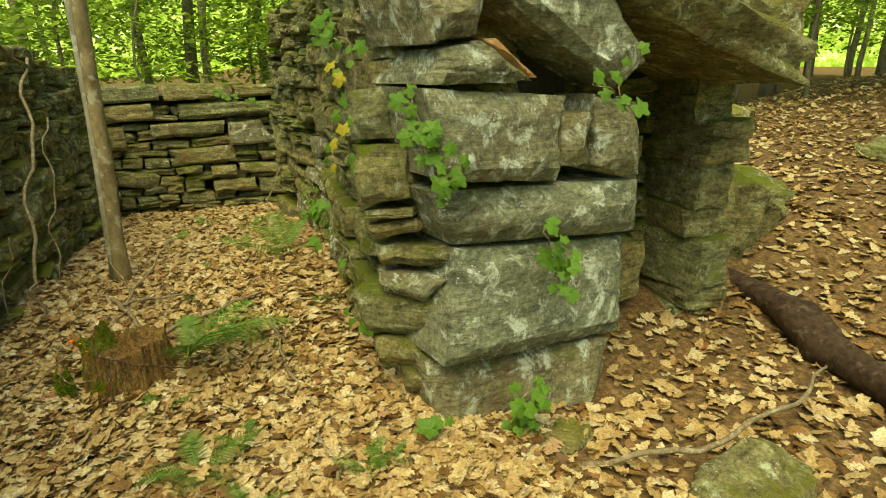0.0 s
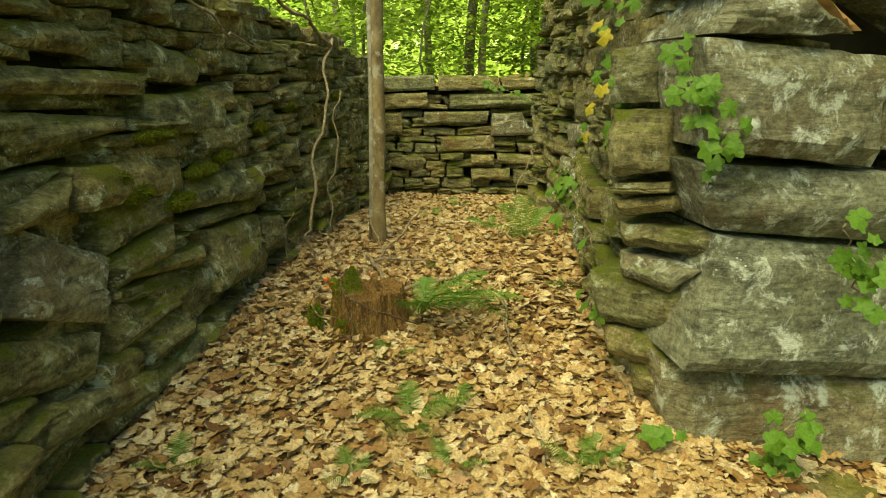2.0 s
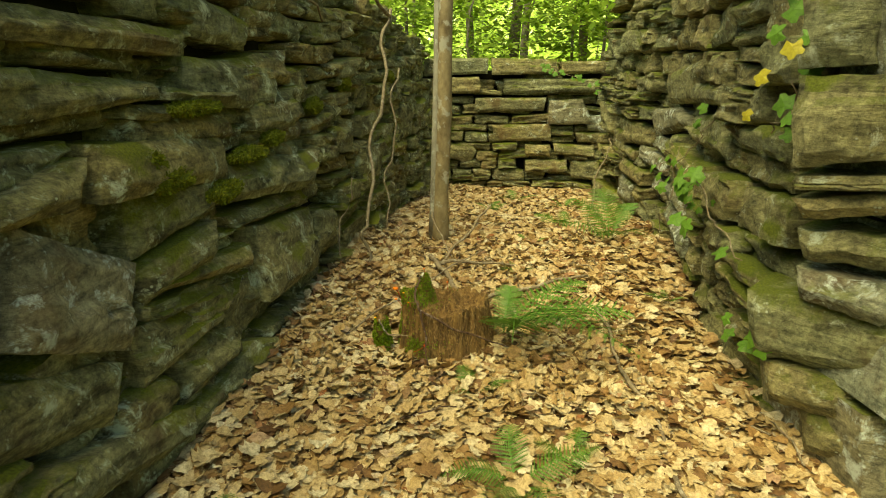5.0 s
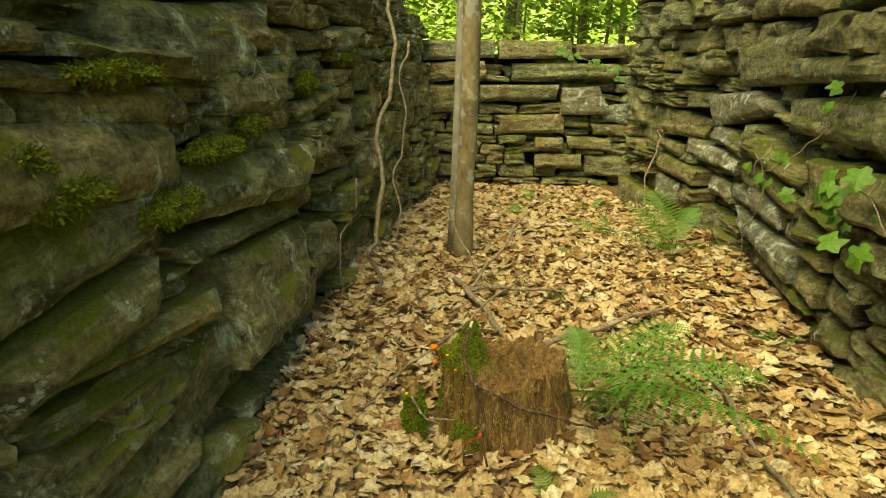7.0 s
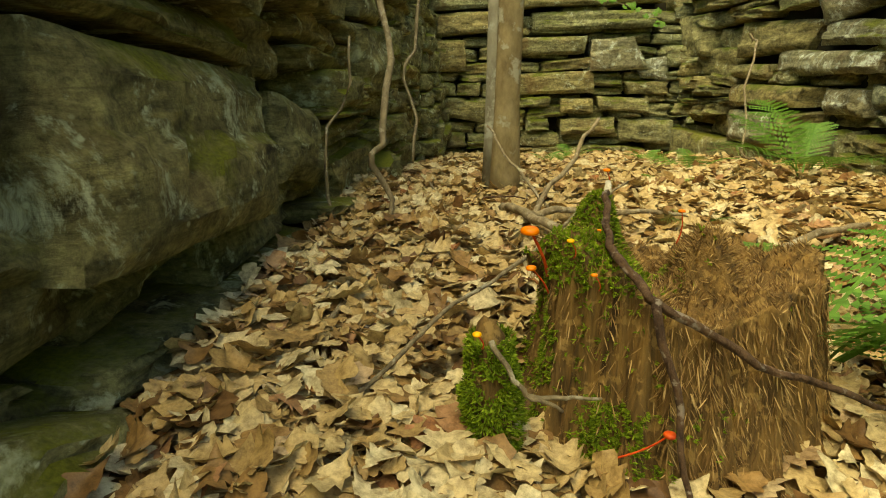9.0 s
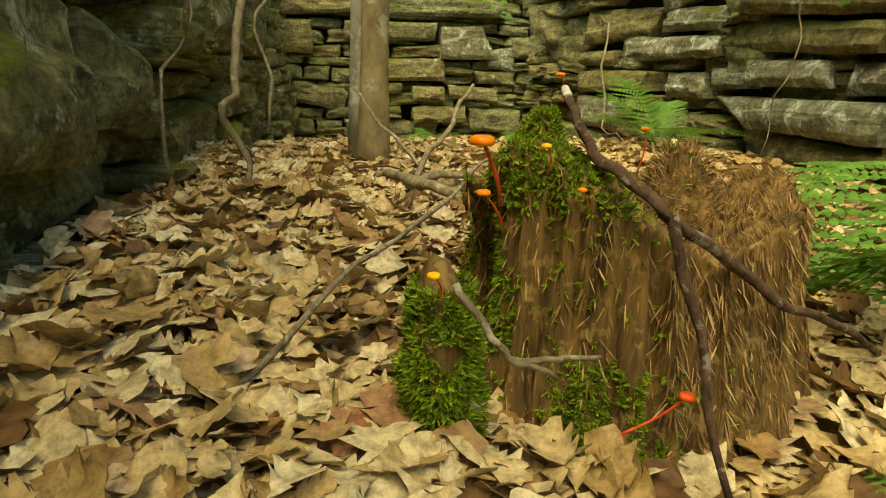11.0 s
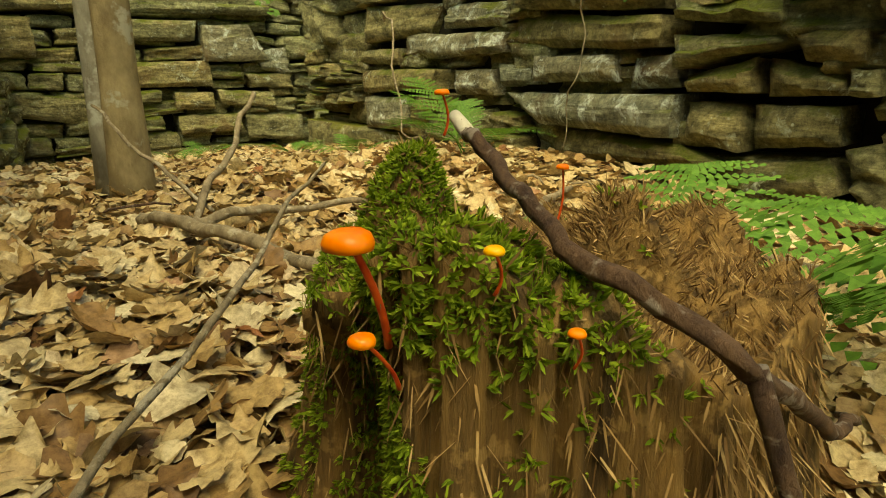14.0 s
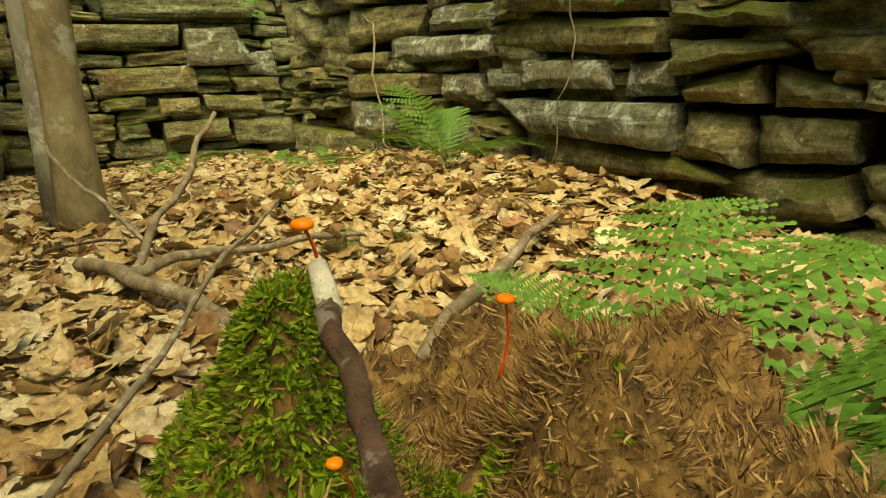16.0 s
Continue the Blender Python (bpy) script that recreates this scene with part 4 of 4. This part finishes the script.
def surface(a, f, g):
    q = stump_point(a, f, g)
    e = 0.02
    n = (stump_point(a + e, f, g) - q).cross((stump_point(a, min(f + e, 1), g) - stump_point(a, min(f + e, 1) - e, g)) if g == 0 else (stump_point(a, f, g + e) - q))
    n = n.normalized() if n.length > 1e-9 else Vector((0, 0, 1))
    out = Vector((math.cos(a), math.sin(a), 0.3)) if g == 0 else Vector((0, 0, 1))
    return q, (n if n.dot(out) > 0 else -n)


def tufts(name, picks, length, width, mat, parent, label, base, seed, droop=0.0, blades=1, spread=0.55):
    r = random.Random(seed)
    v, f = [], []
    for q, n in picks:
        for _ in range(blades):
            t = Vector((r.gauss(0, 1), r.gauss(0, 1), r.gauss(0, 1)))
            d = (n + t * spread - Vector((0, 0, droop))).normalized()
            s_ = d.cross(t).normalized() * width * r.uniform(0.6, 1.3)
            ln = length * r.uniform(0.5, 1.25)
            w = q + Vector((r.gauss(0, 1), r.gauss(0, 1), r.gauss(0, 0.6))) * width * 0.8 - Vector(base)
            o = len(v)
            v += [w - s_ * 0.6, w + s_ * 0.6, w + d * ln * 0.6 + s_, w + d * ln, w + d * ln * 0.6 - s_]
            f.append((o, o + 1, o + 2, o + 3, o + 4))
    return tagged(arrays(name, [tuple(q) for q in v], f, mat, parent, label), kind="stuff")


r = random.Random(21)
picks = []
while len(picks) < 8000:
    a, side = r.uniform(1.9, 6.2), r.random()
    f_, g_ = (r.uniform(0.05, 1), 0) if side < 0.6 else (1, r.uniform(0, 0.95))
    q, n = surface(a, f_, g_)
    across = 0.83 * (q.x - SC.x) - 0.56 * (q.y - SC.y)
    left = math.exp(-((across + 0.105) / 0.026) ** 2) * (1 if q.z > 0.45 else 0.35)
    low = math.exp(-((across - 0.02) / 0.055) ** 2) * (1 if q.z < 0.47 and q.y < 1.97 else 0)
    crest = math.exp(-((q.x + 0.785) ** 2 + (q.y - 1.98) ** 2) / 0.006)
    crest = (1.0 if q.z > 0.6 else 0.15) * max(crest, math.exp(-((q.x + 0.765) ** 2 + (q.y - 2.045) ** 2) / 0.0045))
    back = math.exp(-((q.x + 0.75) ** 2 + (q.y - 2.1) ** 2) / 0.006)
    if r.random() < max(left, low, back, crest) and (crest > 0.35 or noise.noise(q * 17) > -0.25):
        picks.append((q, n))
tufts("moss", picks, 0.0068, 0.0009, MOSS, stump, "bright green moss", SC, 22, blades=7)
picks, crown = [], []
for _ in range(36000):
    a = r.uniform(0, 6.283)
    f_, g_ = (r.uniform(0.15, 1), 0) if r.random() < 0.6 else (1, r.uniform(0, 0.9))
    q, n = surface(a, f_, g_)
    if q.x > -0.72 or r.random() < 0.25:
        (picks if g_ == 0 else crown).append((q - n * 0.004, n * 0.3 if g_ == 0 else n))
tufts("fibre_mat", picks, 0.026, 0.0007, FIBRE, stump, "shaggy brown wood fibres", SC, 23, droop=0.9, spread=0.26)
tufts("crown_mat", crown, 0.016, 0.0006, FIBRE, stump, "ragged brown wood fibres", SC, 25, droop=-0.2, spread=0.4)
knob_picks = []
for _ in range(2600):
    a, h = r.uniform(0, 6.283), r.uniform(0, 1) ** 0.8
    w_ = (0.036 - 0.012 * h * h) * (1 + 0.3 * noise.noise(Vector((math.cos(a), math.sin(a), h * 4))))
    d = Vector((math.cos(a), math.sin(a), 0.15 + 1.2 * h ** 4))
    if noise.noise(Vector((math.cos(a) * 2, math.sin(a) * 2, h * 5))) > -0.3:
        knob_picks.append((Vector((-0.912 + math.cos(a) * w_, 1.90 + math.sin(a) * w_, 0.37 + 0.18 * h)), d.normalized()))
bm = bmesh.new()
bmesh.ops.create_icosphere(bm, subdivisions=3, radius=1)
for vv in bm.verts:
    vv.co = Vector((vv.co.x * 0.028, vv.co.y * 0.03, vv.co.z * 0.10)) * (1 + 0.25 * noise.noise(vv.co * 2.5)) + Vector((-0.915, 1.90, 0.47)) - SC
part("root_knob", bm, ROTTEN, stump)
tufts("moss", knob_picks, 0.008, 0.001, MOSS, stump, "bright green moss", SC, 24, blades=5)


# ---- mushrooms ----
def mushroom(foot, cap, radius, mat, label, bell=0.62):
    t = thing("mushroom", foot, label, "mushroom", "mushrooms on the stump")
    d = Vector(cap) - Vector(foot)
    bend = Vector((0.004, 0.0, -0.002))
    sweep("stalk", [d * (i / 8) + bend * math.sin(math.pi * i / 8) for i in range(9)], [radius * (0.2 - 0.007 * i) for i in range(9)], STALK, t, sides=8)
    bm = bmesh.new()
    prof = [(0.0, 0.30), (0.25, 0.36), (0.6, 0.38), (0.88, 0.22), (1.0, -0.05), (0.96, -0.3), (0.8, -0.36), (0.3, -0.12), (0.14, -0.08)]
    rings = []
    for pr, pz in prof[1:]:
        rings.append([bm.verts.new(d + Vector((math.cos(a) * pr * radius * (1 + 0.06 * math.sin(3 * a)), math.sin(a) * pr * radius, pz * radius * bell * 1.6))) for a in [2 * math.pi * k / 20 for k in range(20)]])
    for r0, r1 in zip(rings, rings[1:]):
        for k in range(20):
            bm.faces.new((r0[k], r1[k], r1[(k + 1) % 20], r0[(k + 1) % 20]))
    bm.faces.new(rings[0]), bm.faces.new(rings[-1][::-1])
    bmesh.ops.recalc_face_normals(bm, faces=bm.faces[:])
    part("cap", bm, mat, t)
    return t


mushroom((-0.835, 1.985, 0.595), (-0.861, 1.970, 0.659), 0.012, ORANGE, "orange mushroom with a split cap on red stalk")
mushroom((-0.835, 1.975, 0.575), (-0.859, 1.966, 0.612), 0.0068, ORANGE, "small orange mushroom on curved red stalk")
mushroom((-0.925, 1.86, 0.553), (-0.931, 1.853, 0.574), 0.0052, AMBER, "small amber mushroom on a mossy knob")
mushroom((-0.815, 1.925, 0.637), (-0.821, 1.918, 0.660), 0.0046, AMBER, "tiny amber mushroom in moss")
mushroom((-0.745, 2.065, 0.69), (-0.748, 2.062, 0.718), 0.005, ORANGE, "tiny orange mushroom on the stump's rim")
mushroom((-0.648, 2.056, 0.615), (-0.645, 2.054, 0.662), 0.005, ORANGE, "slender orange mushroom on rotten wood")
mushroom((-0.79, 1.90, 0.605), (-0.798, 1.892, 0.627), 0.004, ORANGE, "tiny orange mushroom on rotten fibres")
mushroom((-0.775, 1.835, 0.43), (-0.724, 1.822, 0.468), 0.007, STALK, "red mushroom at the stump's foot")
mushroom((-0.765, 2.0, 0.625), (-0.77, 1.995, 0.652), 0.003, ORANGE, "tiny orange mushroom in bright moss")


# ---- sticks ----
def stick(pts, radii, mat, label, sides=10, name="stick", n=10, wig=0.02, seed=1):
    base = Vector(pts[0])
    t = thing(name, base, label, "stick", "fallen sticks")
    full = []
    for a, c in zip(pts, pts[1:]):
        w = wander(a, c, n, wig, seed)
        full += w if not full else w[1:]
    m_ = len(full)
    rr = [float(np.interp(i / (m_ - 1), np.linspace(0, 1, len(radii)), radii)) for i in range(m_)]
    sweep("shaft", [q - base for q in full], rr, mat, t, sides=sides, wob=0.3)
    return t


main = stick([(-0.752, 2.035, 0.699), (-0.766, 1.98, 0.677), (-0.775, 1.925, 0.652), (-0.752, 1.845, 0.617), (-0.62, 1.86, 0.53), (-0.467, 1.896, 0.463), (-0.36, 1.95, 0.40)],
             [0.0042, 0.0044, 0.0046, 0.005, 0.0045, 0.0038, 0.003], STICK_DARK, "dark wet forked stick with a bare pale tip", 14, wig=0.008)
mb = Vector(main.location)
sweep("side_branch", [q - mb for q in wander((-0.745, 1.845, 0.615), (-0.708, 1.776, 0.40), 10, 0.012, 5)], [0.005 - 0.0002 * i for i in range(11)], STICK_DARK, main, sides=10, wob=0.2)
sweep("bare_tip", [Vector((-0.003, -0.012, -0.005)), Vector((0, 0.0, 0.0)), Vector((0.003, 0.012, 0.005))], [0.0048, 0.0047, 0.004], STICK_PALE, main, "bare pale wood tip", sides=12)
tw = stick([(-0.916, 1.85, 0.567), (-0.895, 1.83, 0.535), (-0.88, 1.825, 0.515), (-0.84, 1.825, 0.495)], [0.0035, 0.003, 0.003, 0.002], STICK, "thin forked twig on mossy knob", 7, "twig", 5, 0.006)
tb = Vector(tw.location)
sweep("side_branch", [q - tb for q in wander((-0.88, 1.825, 0.515), (-0.794, 1.843, 0.5), 6, 0.008, 2)], [0.0028, 0.0027, 0.0026, 0.0024, 0.0022, 0.002, 0.0015], STICK, tw, sides=6)
stick([(-1.10, 1.94, 0.44), (-0.80, 2.4, 0.5), (-0.471, 2.908, 0.551)], [0.0035, 0.004, 0.0032], STICK, "long thin grey stick lying over the leaves", 8)
stick([(-0.80, 3.15, 0.43), (-0.74, 2.93, 0.45), (-0.66, 2.72, 0.44), (-0.58, 2.4, 0.42)], [0.014, 0.014, 0.012, 0.01], STICK, "crooked weathered branch on the ground", 10)
stick([(-0.74, 2.95, 0.45), (-0.55, 2.98, 0.45), (-0.2, 2.95, 0.43)], [0.012, 0.009, 0.005], STICK, "thin branch lying across the leaves", 8)
stick([(-0.72, 3.05, 0.42), (-0.55, 3.3, 0.55), (-0.42, 3.5, 0.68)], [0.009, 0.008, 0.006], STICK, "leaning bare brown twig", 8)
stick([(-0.66, 3.1, 0.44), (-0.76, 3.32, 0.55), (-0.83, 3.5, 0.66)], [0.005, 0.005, 0.004], STICK, "leaning thin brown twig", 7)
stick([(-0.55, 2.35, 0.44), (-0.25, 2.55, 0.45), (0.1, 2.75, 0.46)], [0.011, 0.011, 0.007], STICK, "mossy fallen branch behind the stump", 9)
stick([(0.13, 2.66, 0.39), (0.08, 2.0, 0.38), (0.13, 1.4, 0.33), (0.11, 0.9, 0.3)], [0.008, 0.008, 0.008, 0.007], STICK, "slender stick lying along the passage", 8, wig=0.06)
stick([(1.15, 0.72, 0.17), (1.6, 0.5, 0.24), (2.3, 0.55, 0.26), (2.9, 0.8, 0.2)], [0.013, 0.014, 0.012, 0.008], STICK, "long bent stick over a mossy stone", 8, wig=0.05)
stick([(-1.25, 2.05, 0.44), (-1.0, 2.25, 0.43)], [0.006, 0.004], STICK_DARK, "short dark stick on leaves", 7)
stick([(-1.14, 1.97, 0.43), (-1.17, 2.4, 0.45)], [0.006, 0.005], STICK, "short grey stick on leaves", 7)
r = random.Random(77)
for k in range(46):
    x, y, a, ln = r.uniform(-1.2, 0.6), r.uniform(1.0, 6.0), r.uniform(0, 3.14), r.uniform(0.12, 0.5)
    if abs(x + 0.68) < 0.4 and abs(y - 2.0) < 0.42:
        continue
    x2, y2 = x + ln * math.cos(a), y + ln * math.sin(a) * 0.6
    if not -1.15 < x2 < 0.55:
        continue
    stick([on_ground(x, y, 0.03), on_ground(x2, y2, 0.04)], [0.0045, 0.0025], STICK if k % 3 else STICK_DARK, "thin dead twig in the leaf litter", 6, "twig", 6, 0.05, k)
# hanging vines on the left wall
for pts, rad in (([(-1.15, 4.15, 1.95), (-1.14, 3.6, 1.35), (-1.16, 3.0, 0.7), (-1.14, 2.9, 0.40)], 0.011), ([(-1.08, 4.0, 1.55), (-1.10, 3.75, 1.0), (-1.10, 3.35, 0.55)], 0.007),
                 ([(-1.15, 4.1, 1.9), (-1.2, 3.2, 2.05), (-1.22, 2.3, 2.1)], 0.012), ([(-1.28, 1.3, 2.0), (-1.2, 1.8, 1.85), (-1.22, 2.4, 1.75)], 0.006), ([(-1.3, 2.9, 0.36), (-1.24, 3.0, 0.95)], 0.005)):
    v_ = stick(pts, [rad, rad, rad * 0.7], STICK, "bare dry vine hanging on the mossy wall", 7, "vine", 8, 0.08)
    v_["group"], v_["category"] = "vines on the wall", "vine"
for pts, rad in (([(0.62, 4.6, 1.0), (0.5, 4.3, 0.95), (0.3, 3.9, 0.5), (0.35, 3.6, 0.38)], 0.005), ([(0.7, 3.3, 1.1), (0.68, 3.28, 0.8), (0.62, 3.3, 0.45)], 0.003)):
    v_ = stick(pts, [rad, rad, rad * 0.6], STICK, "thin dry stem leaning on the wall", 6, "vine", 8, 0.06)
    v_["group"], v_["category"] = "vines on the wall", "vine"


# ---- creeper with lobed leaves ----
def lobed_leaf(name, seed, mat):
    r = random.Random(seed)
    pts = []
    for k in range(16):
        a = -math.pi + 2 * math.pi * (k + 0.5) / 16
        rad = 0.5 * (0.62 + 0.38 * abs(math.cos(a * 2.5))) * (0.55 if abs(a) > 2.7 else 1) * r.uniform(0.9, 1.1)
        pts.append((rad * math.cos(a) + 0.3, rad * math.sin(a), -0.25 * (rad * math.sin(a)) ** 2 + r.uniform(-0.02, 0.02)))
    v = [(0.25, 0, 0.05)] + pts
    me = bpy.data.meshes.new(name)
    me.from_pydata(v, [], [(0, i + 1, (i + 1) % 16 + 1) for i in range(16)])
    me.materials.append(mat)
    return me


LOBED = [lobed_leaf("leaf", s_, VINE) for s_ in range(4)] + [lobed_leaf("leaf", 9, YELLOW)]


def creeper(path, leaves, size, out, label, seed, yellow=0.0):
    r = random.Random(seed)
    base = Vector(path[0])
    t = thing("creeper", base, label, "creeper", "creepers on the walls")
    line = []
    for a, c in zip(path, path[1:]):
        line += wander(a, c, 6, 0.05, seed)
    sweep("stem", [q - base for q in line], [0.003] * len(line), STICK, t, sides=5)
    for k in range(leaves):
        q = line[r.randrange(len(line))] + Vector([r.uniform(-0.055, 0.055) for _ in range(3)]) + Vector(out) * r.uniform(0.02, 0.07)
        n = (Vector(out) + Vector((r.uniform(-0.5, 0.5), r.uniform(-0.5, 0.5), r.uniform(0.1, 0.9)))).normalized()
        ob = link_mesh("leaf", LOBED[4] if r.random() < yellow else LOBED[r.randrange(4)], None, t)
        s_ = size * r.uniform(0.6, 1.2)
        ob.matrix_basis = Matrix.Translation(q - base) @ n.to_track_quat("Z", "Y").to_matrix().to_4x4() @ pose(0, 0, 0, 0, 0, r.uniform(0, 360)) @ Matrix.Diagonal((s_, s_, s_, 1))
    return t


creeper([(0.56, 1.14, 1.74), (0.6, 1.1, 1.58), (0.68, 1.06, 1.46), (0.68, 1.06, 1.34)], 32, 0.075, (-0.2, -1, 0), "green lobed creeper hanging over the pale boulder", 1)
creeper([(0.48, 1.7, 1.9), (0.46, 1.55, 1.65), (0.47, 1.6, 1.45), (0.46, 1.7, 1.35)], 18, 0.08, (-1, -0.5, 0), "green creeper with yellowing leaves on the wall's corner", 2, 0.1)
creeper([(1.12, 1.03, 1.18), (1.14, 1.02, 1.04), (1.2, 1.01, 0.94)], 20, 0.08, (0, -1, 0), "green creeper over a long stone", 3)
creeper([(1.0, 1.02, 0.2), (1.0, 1.0, 0.38), (1.08, 1.0, 0.48)], 20, 0.085, (0, -1, 0.2), "leafy seedling against the footing stone", 4)
creeper([(0.56, 1.1, 0.26), (0.55, 1.08, 0.36), (0.6, 1.02, 0.4)], 9, 0.08, (-0.3, -1, 0.3), "leafy seedling at the wall's corner", 5)
creeper([(0.5, 1.85, 0.85), (0.46, 2.05, 0.95), (0.45, 2.3, 1.1), (0.46, 2.5, 0.95)], 14, 0.08, (-1, -0.3, 0), "green creeper low on the wall", 6, 0.08)
creeper([(0.5, 1.6, 0.62), (0.46, 1.62, 0.7)], 6, 0.07, (-1, -0.4, 0.2), "small green creeper low on the wall", 7)
creeper([(1.35, 1.05, 1.78), (1.5, 1.05, 1.72), (1.6, 1.05, 1.95)], 10, 0.085, (0, -1, 0), "green creeper under the tilted slab", 8)
creeper([(0.66, 2.7, 1.35), (0.58, 2.8, 1.15), (0.52, 3.0, 1.0), (0.58, 3.2, 1.05)], 10, 0.06, (-1, -0.2, 0), "trailing creeper with small pale leaves", 9)
creeper([(0.66, 2.5, 1.05), (0.55, 2.45, 1.0), (0.6, 2.3, 0.95)], 7, 0.06, (-1, -0.3, 0), "trailing creeper with small pale leaves", 10)
creeper([(0.5, 2.1, 2.1), (0.46, 1.9, 2.0), (0.48, 1.7, 1.95)], 14, 0.08, (-1, -0.5, 0), "green creeper at the top of the wall", 11, 0.1)
creeper([(0.3, 7.3, 1.55), (0.7, 7.35, 1.45), (1.0, 7.3, 1.3)], 22, 0.07, (0, -1, 0.2), "thin creeper on the end wall", 12)


# ---- moss cushions on the left wall ----
def moss_cushion(at, size, label):
    t = thing("moss_cushion", at, label, "moss", "moss cushions")
    bm = bmesh.new()
    bmesh.ops.create_icosphere(bm, subdivisions=4, radius=1)
    for v in bm.verts:
        k = 1 + 0.35 * noise.noise(v.co * 1.7 + Vector(at) * 5) + 0.12 * noise.noise(v.co * 6 + Vector(at))
        v.co = Vector((v.co.x * size[0], v.co.y * size[1], v.co.z * size[2])) * k
    surf = [(Vector(at) + v.co, v.normal.copy()) for v in bm.verts]
    part("cushion", bm, WALLMOSS, t)
    tufts("moss", surf, 0.012, 0.003, WALLMOSS, t, "", at, 31, blades=3)
    return t


for y, z, w, h in ((1.72, 1.42, 0.17, 0.022), (2.04, 1.21, 0.15, 0.025), (1.46, 1.21, 0.13, 0.035), (2.32, 1.25, 0.09, 0.03), (1.36, 1.28, 0.05, 0.03), (1.77, 1.11, 0.12, 0.035), (2.94, 1.35, 0.1, 0.04), (3.6, 1.45, 0.12, 0.04), (5.1, 1.47, 0.2, 0.05)):
    moss_cushion((float(np.interp(y, LEFT_Y, LEFT_X)) - BATTER * (z - 0.4) - 0.005, y, z), (0.045, w, h), "cushion of olive green moss on the wall")
